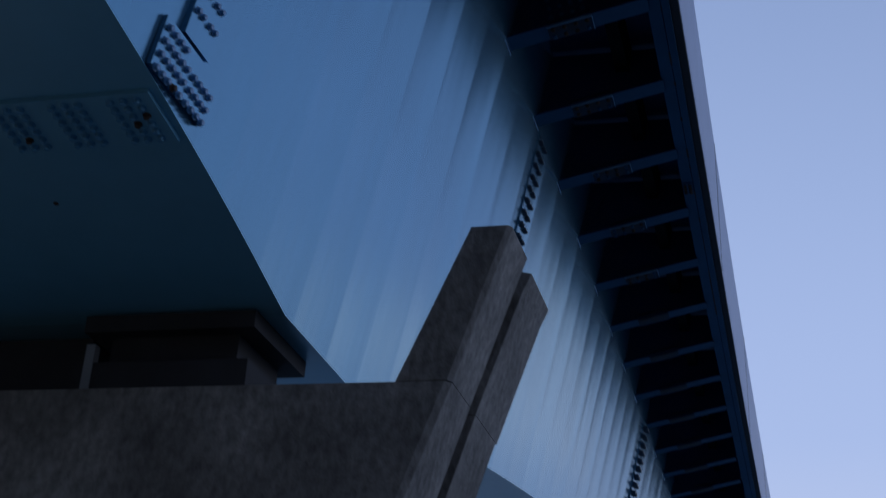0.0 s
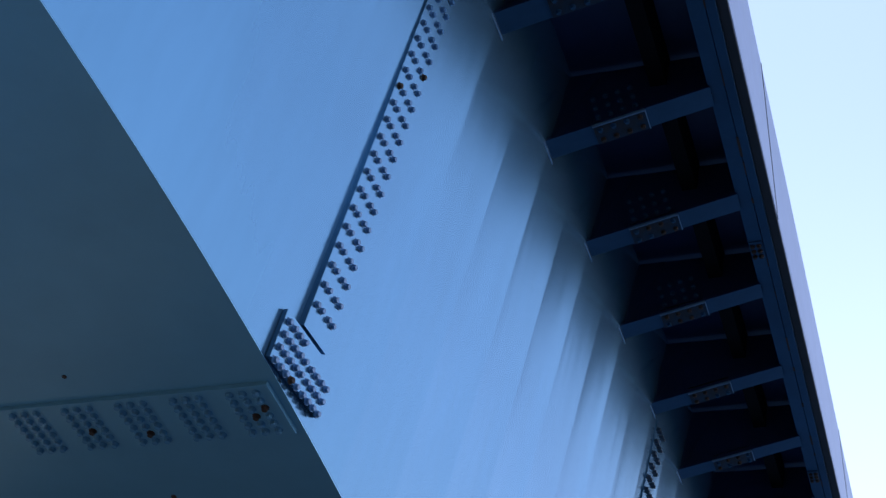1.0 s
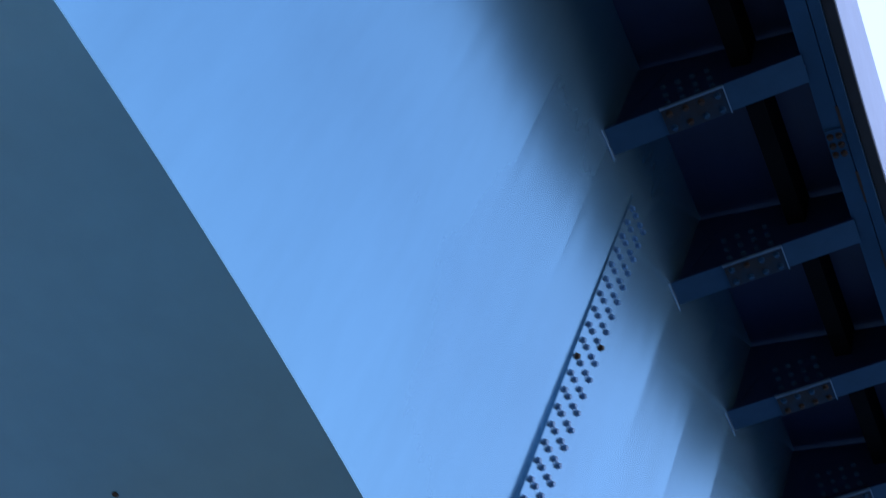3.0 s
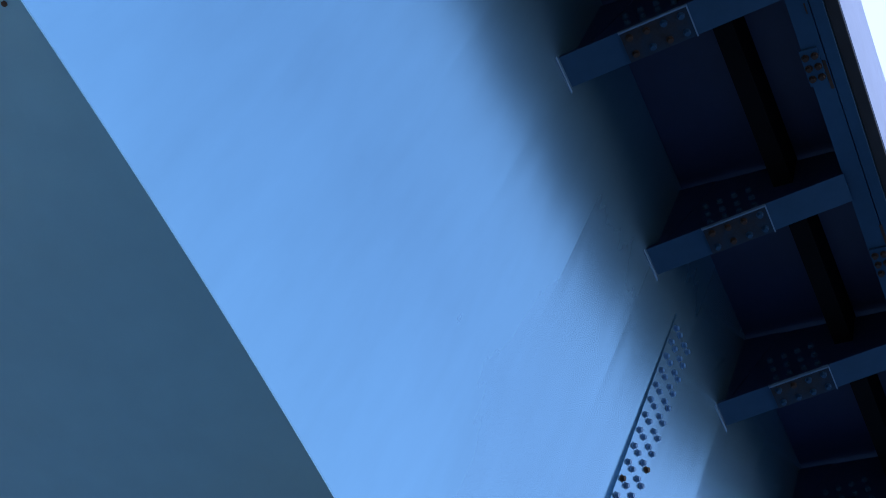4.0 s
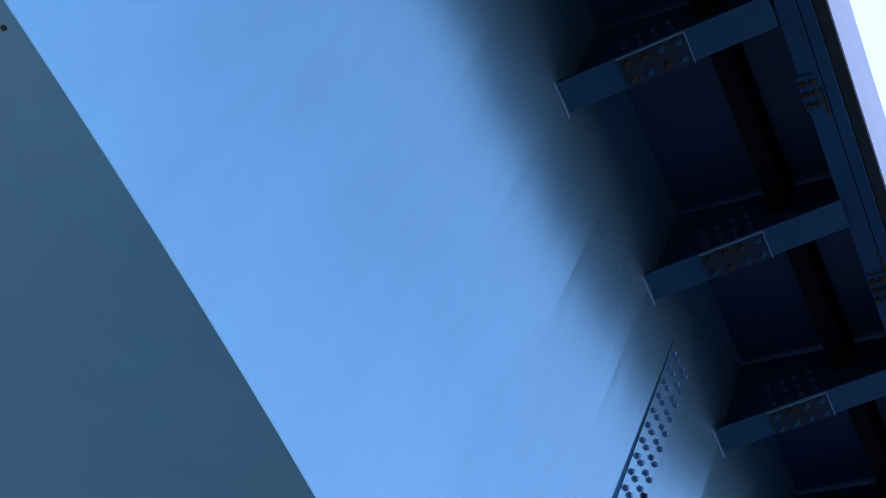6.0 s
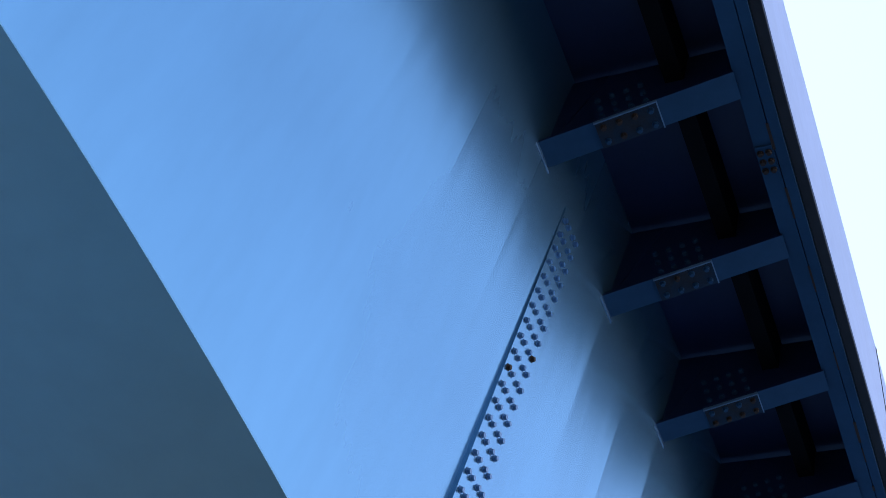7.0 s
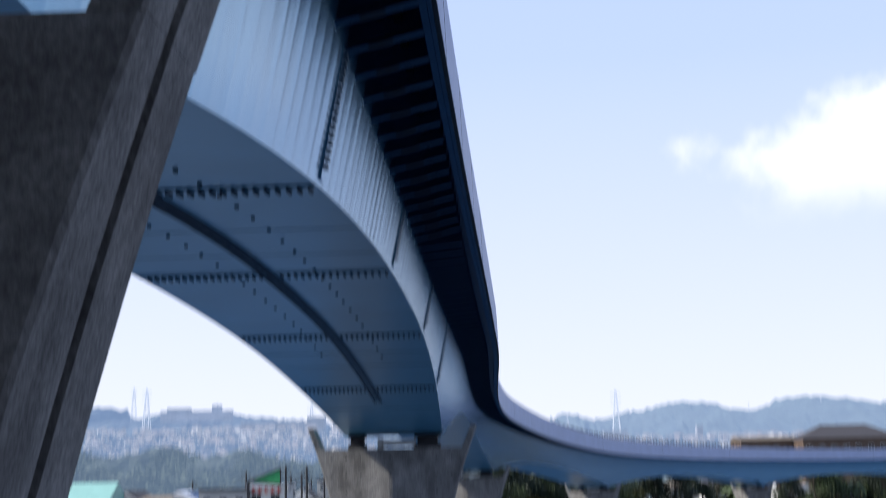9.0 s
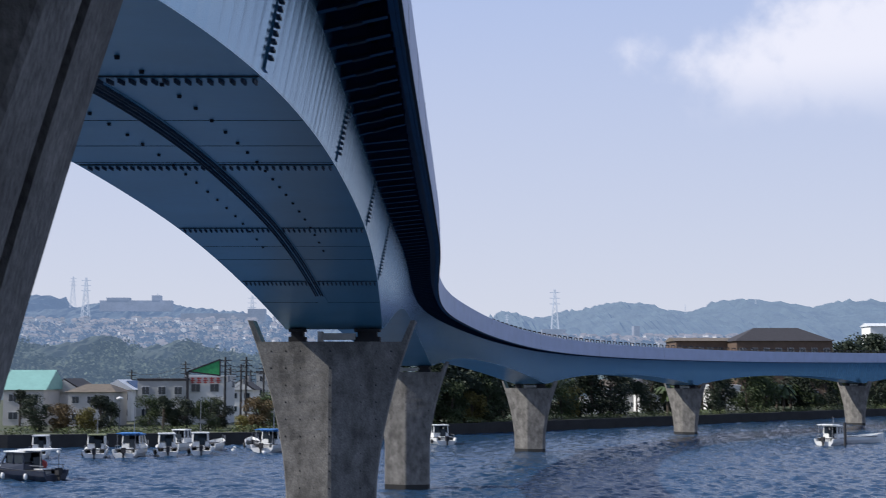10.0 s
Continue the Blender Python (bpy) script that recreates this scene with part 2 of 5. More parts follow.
def at_way(s):
    """The line's parameter at s metres along it; 0 is abreast of the camera."""
    s += 80.0
    lo = 0
    hi = 900
    while hi - lo > 1:
        mid = (lo + hi) // 2
        if TABLE[mid][1] <= s:
            lo = mid
        else:
            hi = mid
    a, b = TABLE[lo], TABLE[hi]
    return a[0] + (b[0] - a[0]) * (s - a[1]) / (b[1] - a[1])


def way_of(u):
    """The metres along the line at its parameter u."""
    k = min(max(int(u * 100), 0), 899)
    a, b = TABLE[k], TABLE[k + 1]
    return a[1] + (b[1] - a[1]) * (u * 100 - k) - 80.0


def depth(u):
    """The height of the box girder: deep over the piers, shallow between."""
    f = u - math.floor(u)
    if u < 2:
        q = min(f, 1 - f) * 44.25
        return 2.54 + 0.5 * max(0.0, 1 - max(0.0, q - 0.3) / 5.0) ** 2
    if u < 3:
        return 1.22 + (1.82 * (1 - max(0.0, f - 0.02) / 0.54) ** 2.2 if f < 0.56 else 2.1 * ((f - 0.56) / 0.44) ** 2.45)
    low = 1.3 if u < 4 else 1.95
    return low + (3.32 - low) * min(1.0, abs(2 * f - 1) * 1.02) ** 2.3


def across(u, side, up):
    p, d, r = station(u)
    return p + r * side + Vector((0, 0, up))


TOP_HALF = 2.445      # where the web meets the deck
WEB_LEAN = 0.18      # how far the web leans in for each metre down
EDGE = 3.69          # the deck's edge
RIB_RISE = 0.235     # the brackets taper upwards to the edge


def edge_half(u):
    """The deck is a touch wider before the first pier, and widens again on its way to the second."""
    y = spline(u).y
    a = min(1, max(0, (y - 12) / 34))
    b = min(1, max(0, (y - 60) / 60))
    return EDGE + 0.016 * (4.2 - min(4.2, max(-3.0, y))) + 0.26 * a * a * (3 - 2 * a) * (1 - b)


def edge_up(u):
    """How far the deck's edge lies above the foot of the brackets; less on the far spans."""
    y = spline(u).y
    a = min(1, max(0, (y - 20) / 40))
    b = min(1, max(0, (y - 60) / 60))
    return 0.24 - 0.14 * a * a * (3 - 2 * a) - 0.1 * b


def right_half(u):
    return TOP_HALF - 0.008 - WEB_LEAN * depth(u)


def left_half(u):
    return 2.83 - 0.54 * (depth(u) - 1.25) if u <= 3 else 2.965 - 0.54 * (depth(u) - 1.0)


def turned(u, up=0.0):
    """The frame of a cross-section: x to the right, y ahead."""
    p, d, r = station(u)
    return Matrix(((r.x, d.x, 0, p.x), (r.y, d.y, 0, p.y), (0, 0, 1, p.z + up), (0, 0, 0, 1)))


# ---- the bridge ----
SEAMS = [4.368, 9.5, 16.75, 26.6, 36.3, 44.3]     # bolted joints, metres ahead of the camera


RIB_STEP = 1.092
RIB_AT = (2.72, 3.90, 5.01, 6.10, 7.13, 8.15)      # the brackets near the first pier stand unevenly


def rib_way(k):
    """Where bracket k stands, metres ahead of the camera."""
    if k < 0:
        return RIB_AT[0] + 1.16 * k
    return RIB_AT[k] if k < 6 else RIB_AT[5] + RIB_STEP * (k - 5)


def bracket_of(s):
    """The running number of the bracket at s, with fractions between two."""
    if s < RIB_AT[0]:
        return (s - RIB_AT[0]) / 1.16
    for k in range(5):
        if s < RIB_AT[k + 1]:
            return k + (s - RIB_AT[k]) / (RIB_AT[k + 1] - RIB_AT[k])
    return 5 + (s - RIB_AT[5]) / RIB_STEP


def bolt_mesh(name, r, h):
    bm = bmesh.new()
    bmesh.ops.create_cone(bm, cap_ends=True, segments=8, radius1=r * 1.25, radius2=r * 1.25, depth=h * 0.25, matrix=Matrix.Translation((0, 0, h * 0.125)))
    bmesh.ops.create_cone(bm, cap_ends=True, segments=7, radius1=r, radius2=r * 0.86, depth=h * 0.8, matrix=Matrix.Translation((0, 0, h * 0.7)))
    me = bpy.data.meshes.new(name)
    bm.to_mesh(me)
    bm.free()
    return me


BOLT = bolt_mesh("bolt", 0.015, 0.018)
BOLT.materials.append(STEEL_BOLT)
BOLT_RUSTED = bolt_mesh("bolt_rusted", 0.0155, 0.018)
BOLT_RUSTED.materials.append(RUST)
BOLT_FLANGE = bolt_mesh("bolt_flange", 0.0155, 0.02)
BOLT_FLANGE.materials.append(FLANGE_BOLT)
BOLT_DARK = bolt_mesh("bolt_dark", 0.0155, 0.018)
BOLT_DARK.materials.append(RIB)


def bolt(parent, m, rusty=False, plain=None):
    ob = new("bolt", BOLT_RUSTED if rusty else plain or BOLT)
    ob.parent = parent
    ob.matrix_basis = m
    return ob


def add_bolt(bm, m, r=0.02, h=0.035):
    bmesh.ops.create_cone(bm, cap_ends=True, segments=6, radius1=r, radius2=r * 0.8, depth=h, matrix=m @ Matrix.Translation((0, 0, h / 2)))


def web_frame(u, up):
    """On the outside of the right web, z outwards, y ahead, x down."""
    p, d, r = station(u)
    side = TOP_HALF + WEB_LEAN * up
    o = p + r * side + Vector((0, 0, up))
    out = (r + Vector((0, 0, -WEB_LEAN))).normalized()
    down = d.cross(out)
    return Matrix(((down.x, d.x, out.x, o.x), (down.y, d.y, out.y, o.y), (down.z, d.z, out.z, o.z), (0, 0, 0, 1)))


def flange_frame(u, side):
    """On the underside of the flange, z downwards, x to the left, y ahead."""
    p, d, r = station(u)
    o = p + r * side + Vector((0, 0, -depth(u) - 0.035))
    q = station(u + 0.004)[0] - p
    slope = (-(depth(u + 0.004) - depth(u)) + q.z) / max(0.01, Vector((q.x, q.y)).length)
    ahead = (d + Vector((0, 0, slope))).normalized()
    left = -r
    dn = left.cross(ahead)
    return Matrix(((left.x, ahead.x, dn.x, o.x), (left.y, ahead.y, dn.y, o.y), (left.z, ahead.z, dn.z, o.z), (0, 0, 0, 1)))


def build_girder(i):
    """One span of the girder with its webs, flange, deck and parapets."""
    g = thing("bridge_span", "blue painted steel box girder span, haunched over its piers", "bridge", "bridge spans")
    n = 160 if i in (1, 2) else 24
    us = [i + k / n for k in range(n + 1)]
    bm = bmesh.new()
    strip(bm, [[across(u, TOP_HALF + 0.034 + 0.1, 0.595), across(u, right_half(u), -depth(u) - 0.028), across(u, right_half(u) - 0.02, -depth(u) - 0.028), across(u, TOP_HALF + 0.01 + 0.1, 0.595)] for u in us], True)
    web = part("web", bm, STEEL, g, "pale blue side web plate, glossy and slightly dished")
    for key, values in (("bracket", [bracket_of(way_of(u)) for u in us for _ in range(4)]), ("low", [v for u in us for v in (-0.6, depth(u) + 0.03, depth(u) + 0.03, -0.6)])):
        web.data.attributes.new(key, "FLOAT", "POINT").data.foreach_set("value", values)
    bm = bmesh.new()
    strip(bm, [[across(u, -TOP_HALF, 0.595), across(u, -left_half(u), -depth(u)), across(u, 0.03 - left_half(u), -depth(u)), across(u, 0.03 - TOP_HALF, 0.595)] for u in us], True)
    part("web", bm, STEEL, g)
    bm = bmesh.new()
    strip(bm, [[across(u, -left_half(u) - 0.03, -depth(u) - 0.005), across(u, right_half(u) - 0.024, -depth(u) - 0.005), across(u, right_half(u) - 0.024, -depth(u) - 0.03), across(u, right_half(u) + 0.003, -depth(u) - 0.03), across(u, right_half(u) + 0.003, -depth(u) - 0.035), across(u, -left_half(u) - 0.03, -depth(u) - 0.035)] for u in us], True)
    part("bottom_flange", bm, FLANGE, g, "grey-blue bottom flange plate with bolted seams")
    bm = bmesh.new()
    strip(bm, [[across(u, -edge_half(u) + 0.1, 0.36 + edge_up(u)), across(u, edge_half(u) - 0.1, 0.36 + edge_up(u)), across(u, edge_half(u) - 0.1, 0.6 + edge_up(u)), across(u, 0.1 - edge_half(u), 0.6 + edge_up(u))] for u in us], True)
    part("deck", bm, DECK_SHADE, g, "blue steel deck plate, coloured dark for the shade beneath it")
    for s in (1, -1):
        bm = bmesh.new()
        strip(bm, [[across(u, s * edge_half(u), 0.06 + edge_up(u)), across(u, s * (edge_half(u) - 0.05), 1.55 + edge_up(u)), across(u, s * (edge_half(u) - 0.06), 1.62 + edge_up(u)), across(u, s * (edge_half(u) - 0.2), 1.62 + edge_up(u)), across(u, s * (edge_half(u) - 0.2), 1.5 + edge_up(u)), across(u, s * (edge_half(u) - 0.1), 1.48 + edge_up(u)), across(u, s * (edge_half(u) - 0.06), 0.06 + edge_up(u))] for u in us], True)
        part("parapet", bm, PARAPET, g, "pale lilac-grey parapet fascia")
        bm = bmesh.new()
        strip(bm, [[across(u, s * (edge_half(u) - 0.062), 0.03 + edge_up(u)), across(u, s * (edge_half(u) - 0.004), 0.03 + edge_up(u)), across(u, s * (edge_half(u) - 0.004), 0.055 + edge_up(u)), across(u, s * (edge_half(u) - 0.062), 0.055 + edge_up(u))] for u in us], True)
        part("drip_edge", bm, DARK, g, "dark weathered drip edge")
        bm = bmesh.new()
        strip(bm, [[across(u, s * (edge_half(u) - 0.225), 0.0 + edge_up(u)), across(u, s * (edge_half(u) - 0.13), 0.0 + edge_up(u)), across(u, s * (edge_half(u) - 0.126), 0.012 + edge_up(u)), across(u, s * (edge_half(u) - 0.122), 0.0 + edge_up(u)), across(u, s * (edge_half(u) - 0.066), 0.0 + edge_up(u)), across(u, s * (edge_half(u) - 0.066), 0.34 + edge_up(u)), across(u, s * (edge_half(u) - 0.225), 0.34 + edge_up(u))] for u in us], True)
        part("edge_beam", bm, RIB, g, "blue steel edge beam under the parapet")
    # a lengthways stiffener under the deck, blackened to stand for a dark slot
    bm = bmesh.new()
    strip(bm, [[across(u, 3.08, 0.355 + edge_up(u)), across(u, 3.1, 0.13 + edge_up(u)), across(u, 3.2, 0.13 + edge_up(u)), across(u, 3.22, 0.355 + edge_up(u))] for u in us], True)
    part("deck_stiffener", bm, SLOT_DARK, g, "stiffener under the deck, coloured black for a dark slot")
    return g


def tilt(rise):
    """Turns what lies under a bracket with its rising foot."""
    return Matrix.Translation((TOP_HALF, 0, 0)) @ Matrix.Rotation(-math.atan(rise), 4, "Y") @ Matrix.Translation((-TOP_HALF, 0, 0))


def rib_mesh(plain, rise):
    """A cantilever bracket with its bottom flange; x from the web to the edge beam."""
    bm = bmesh.new()
    x0, x1 = TOP_HALF + 0.004, EDGE - 0.21
    top = 0.356 + rise * (x1 - x0)
    L = (x1 - x0) * math.sqrt(1 + rise * rise)
    box(bm, x0 + L / 2, 0, 0.008, L, 0.17, 0.016, tilt(rise))
    v = [bm.verts.new((x, y, z)) for y in (-0.007, 0.007) for x, z in ((x0, 0.017), (x1, 0.017 + rise * (x1 - x0)), (x1, top), (x0, top))]
    for f in ((0, 1, 2, 3), (7, 6, 5, 4), (0, 4, 5, 1), (1, 5, 6, 2), (2, 6, 7, 3), (3, 7, 4, 0)):
        bm.faces.new([v[k] for k in f])
    if not plain:
        # a tapering plate towards the web
        v = [bm.verts.new(p) for p in ((x0, -0.012, 0.017), (x0 + 0.34, -0.012, top), (x0, -0.012, top), (x0, 0.012, 0.017), (x0 + 0.34, 0.012, top), (x0, 0.012, top))]
        for f in ((0, 1, 2), (5, 4, 3), (0, 3, 4, 1), (1, 4, 5, 2), (2, 5, 3, 0)):
            bm.faces.new([v[k] for k in f])
    bmesh.ops.recalc_face_normals(bm, faces=bm.faces)
    me = bpy.data.meshes.new("rib")
    bm.to_mesh(me)
    bm.free()
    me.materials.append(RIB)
    me.materials.append(DECK_SHADE)
    # foot stays lighter; the sides get the colour darkened for shade
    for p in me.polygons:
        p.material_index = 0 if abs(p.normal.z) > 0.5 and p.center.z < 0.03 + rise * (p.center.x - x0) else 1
    return me


def plate_mesh(name, boxes, material):
    bm = bmesh.new()
    for b in boxes:
        box(bm, *b)
    me = bpy.data.meshes.new(name)
    bm.to_mesh(me)
    bm.free()
    me.materials.append(material)
    return me


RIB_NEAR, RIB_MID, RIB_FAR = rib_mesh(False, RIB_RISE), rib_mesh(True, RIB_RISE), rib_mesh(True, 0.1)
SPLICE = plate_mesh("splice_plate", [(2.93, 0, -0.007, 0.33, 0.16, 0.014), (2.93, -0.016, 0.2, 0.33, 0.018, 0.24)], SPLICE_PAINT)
# the upright plate is darkened for shade like the bracket sides
SPLICE.materials.append(DECK_SHADE)
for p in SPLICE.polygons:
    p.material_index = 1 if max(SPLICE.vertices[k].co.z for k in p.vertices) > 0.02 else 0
SPLICE.transform(tilt(RIB_RISE))
RIM = plate_mesh("plate_rim", [(2.93, -0.083, -0.008, 0.34, 0.007, 0.018), (3.098, 0, -0.008, 0.007, 0.17, 0.018)], RIM_PAINT)
RIM.transform(tilt(RIB_RISE))
END_PLATE = plate_mesh("end_plate", [(TOP_HALF + 0.004, 0, -0.006, 0.02, 0.2, 0.05)], RIM_PAINT)


def build_ribs(spans):
    k = -9
    while True:
        s = rib_way(k)
        k += 1
        u = at_way(s)
        if u > 6.99:
            break
        g = spans[int(u)]
        near = -1 < s < 13
        ob = new("rib", RIB_NEAR if near else RIB_MID if s < 30 else RIB_FAR)
        ob.parent = g
        ob.matrix_basis = turned(u, -0.03)
        if s > 30:
            continue
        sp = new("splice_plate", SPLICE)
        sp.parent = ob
        if near:
            rim = new("plate_rim", RIM)
            rim.parent = ob
        ep = new("end_plate", END_PLATE)
        ep.parent = ob
        if near:
            for a in range(4):
                for b in (-0.045, 0.045):
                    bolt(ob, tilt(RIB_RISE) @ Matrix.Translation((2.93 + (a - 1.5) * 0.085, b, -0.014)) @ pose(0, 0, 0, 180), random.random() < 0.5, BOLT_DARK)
            if s < 9:
                for a in range(4):
                    for b in range(3):
                        bolt(ob, tilt(RIB_RISE) @ Matrix.Translation((2.93 + (a - 1.5) * 0.08, -0.025, 0.11 + b * 0.08)) @ pose(0, 0, 0, 90), False, BOLT_DARK)


def middle(u):
    """The lengthways seam lies a little to the left between the piers."""
    return 0.5 * (right_half(u) - left_half(u)) + 0.08


def build_seams(spans):
    """Bolted joints across the web and the flange."""
    for j, s in enumerate(SEAMS):
        u = at_way(s)
        g = spans[int(u)]
        near = j == 0
        d = depth(u)
        bm = bmesh.new()
        rows = int((d - (0.42 if near else 0.12)) / 0.106)
        up0, up1 = -0.02, -(d - (0.255 if near else 0.06))
        m0, m1 = web_frame(u, up0), web_frame(u, up1)
        L = (m1.translation - m0.translation).length
        box(bm, L / 2, 0.01, 0.013, L, 0.235, 0.03, m0)
        if near:
            mm = web_frame(u, up1 - 0.02)
            box(bm, 0.11, 0.005, 0.012, 0.23, 0.51, 0.022, mm)
        cover = part("web_cover_plate", bm, STEEL, g)
        top = spline(u).z
        for key, values in (("bracket", [0.25] * len(cover.data.vertices)), ("low", [top - v.co.z for v in cover.data.vertices])):
            cover.data.attributes.new(key, "FLOAT", "POINT").data.foreach_set("value", values)
        joined = None if near else bmesh.new()
        for r in range(rows + (1 if near else 0)):
            up = -0.1 - r * 0.106
            for c in (-0.085, -0.035, 0.035, 0.085):
                m = m0 @ Matrix.Translation((up0 - up, c + 0.01, 0.026))
                if near:
                    bolt(cover, m, random.random() < 0.03)
                else:
                    add_bolt(joined, m, 0.018 if j == 1 else 0.024, 0.03 if j == 1 else 0.05)
        if near:
            for r in range(4):
                for c in range(9):
                    if r == 0 and c > 3:
                        continue
                    bolt(cover, web_frame(u, up1 - 0.02) @ Matrix.Translation((0.035 + r * 0.062, -0.215 + c * 0.054 + (0.01 if c > 4 else 0), 0.022)), random.random() < 0.04)
        else:
            tagged(part("bolts", joined, FAR_BOLT_SHADED, g, "rows of bolt heads"), kind="stuff")
        if j == 1:
            continue
        # across the flange
        if near:
            u = at_way(s + 0.05)
        lh, rh = left_half(u), right_half(u)
        bm = bmesh.new()
        for side0, side1 in ((-lh + 0.02, -0.3), (0.3, rh - 0.035)):
            m = flange_frame(u, (side0 + side1) / 2)
            box(bm, 0, 0, 0.01, side1 - side0, 0.33, 0.024, m)
        cover = part("flange_cover_plate", bm, FLANGE, g)
        if not near:
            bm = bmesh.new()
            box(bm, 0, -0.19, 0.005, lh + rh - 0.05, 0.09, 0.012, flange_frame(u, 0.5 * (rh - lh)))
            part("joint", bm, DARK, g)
        joined = None if near else bmesh.new()
        x = rh - 0.1
        while x > -lh + (0.25 if near else 0.08):
            if abs(x - 0.1) > 0.42 or not near:
                for a in range(3 if near else 1):
                    for b in range(6 if near else 4):
                        side = x - a * 0.062
                        f = (b / 5 - 0.5) if near else (b / 3 - 0.5)
                        m = flange_frame(u, side) @ Matrix.Translation((0, f * 0.25, 0.021))
                        if near:
                            if side > 0.2:
                                bolt(cover, m, random.random() < 0.025, BOLT_FLANGE)
                        else:
                            add_bolt(joined, m, 0.024, 0.055)
            x -= 0.27 if near else 0.14
        if joined:
            tagged(part("bolts", joined, FAR_BOLT_SHADED, g, "rows of bolt heads"), kind="stuff")
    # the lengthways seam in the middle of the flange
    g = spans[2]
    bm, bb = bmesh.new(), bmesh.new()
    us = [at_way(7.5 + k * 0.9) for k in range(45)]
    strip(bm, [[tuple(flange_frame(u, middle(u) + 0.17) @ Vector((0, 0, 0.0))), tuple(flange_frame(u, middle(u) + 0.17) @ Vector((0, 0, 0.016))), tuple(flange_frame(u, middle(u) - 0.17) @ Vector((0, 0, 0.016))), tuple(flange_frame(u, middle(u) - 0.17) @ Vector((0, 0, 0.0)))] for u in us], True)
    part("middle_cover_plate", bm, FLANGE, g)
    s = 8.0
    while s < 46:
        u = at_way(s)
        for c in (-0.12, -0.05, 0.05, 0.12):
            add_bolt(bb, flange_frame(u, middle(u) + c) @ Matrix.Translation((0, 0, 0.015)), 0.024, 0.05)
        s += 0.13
    tagged(part("bolts", bb, FAR_BOLT_SHADED, g, "rows of bolt heads"), kind="stuff")
    # thin weld lines and drain plugs of the flange
    bm = bmesh.new()
    for s in (21.0, 24.0, 26.1, 39.0, 41.0, 47.0):
        u = at_way(s)
        w = left_half(u) + right_half(u)
        box(bm, 0, 0, 0.002, w, 0.03, 0.006, flange_frame(u, 0.5 * (right_half(u) - left_half(u))))
    tagged(part("weld_seams", bm, DARK, g), kind="stuff")
    bm = bmesh.new()
    rng = random.Random(4)
    for side0 in (0.75, -0.95):
        s = 12.5
        while s < 40:
            u = at_way(s)
            bmesh.ops.create_cone(bm, cap_ends=True, segments=8, radius1=0.034, radius2=0.03, depth=0.045, matrix=flange_frame(u, side0) @ Matrix.Translation((0, 0, 0.02)))
            s += 1.12 + rng.random() * 0.25
    tagged(part("drain_holes", bm, DARK, g), kind="stuff")
    for s, side, r in ((3.164, 0.936, 0.014), (2.068, 0.917, 0.015), (4.973, 1.105, 0.013), (0.784, 1.93, 0.009), (4.10, 1.004, 0.011)):
        bm = bmesh.new()
        bmesh.ops.create_cone(bm, cap_ends=True, segments=12, radius1=r, radius2=r, depth=0.006, matrix=flange_frame(at_way(s), side) @ Matrix.Translation((0, 0, 0.001)))
        part("drain_hole", bm, RUST, spans[1])


def build_parapet_joints(spans):
    s = 2.0
    while True:
        u = at_way(s)
        if u > 7.9:
            break
        bm = bmesh.new()
        m = turned(u)
        for k in range(2):
            v = [bm.verts.new(m @ Vector(p)) for p in ((edge_half(u) + 0.003, -0.012, 0.06 + edge_up(u)), (edge_half(u) + 0.003, 0.012, 0.06 + edge_up(u)), (edge_half(u) - 0.046, 0.012, 1.55 + edge_up(u)), (edge_half(u) - 0.046, -0.012, 1.55 + edge_up(u)))] if k == 0 else None
            if v:
                w = [bm.verts.new(q.co - station(u)[2] * 0.02) for q in v]
                bm.faces.new(v)
                bm.faces.new(w[::-1])
                for a in range(4):
                    b = (a + 1) % 4
                    bm.faces.new((v[a], w[a], w[b], v[b]))
        part("joint", bm, DARK, spans[int(u)])
        s += 5.46 if s < 30 else 21.8


GROOVE = 0.05     # the slot in a pier's flank lies this far before its middle


def pier_half(r, near):
    """Half the pier's width at r metres over its shelf."""
    return 1.62 + (0.0934 * max(0.0, r + 5.8) ** 1.466 if near else 0.0605 * max(0.0, r + 5.8) ** 1.7)


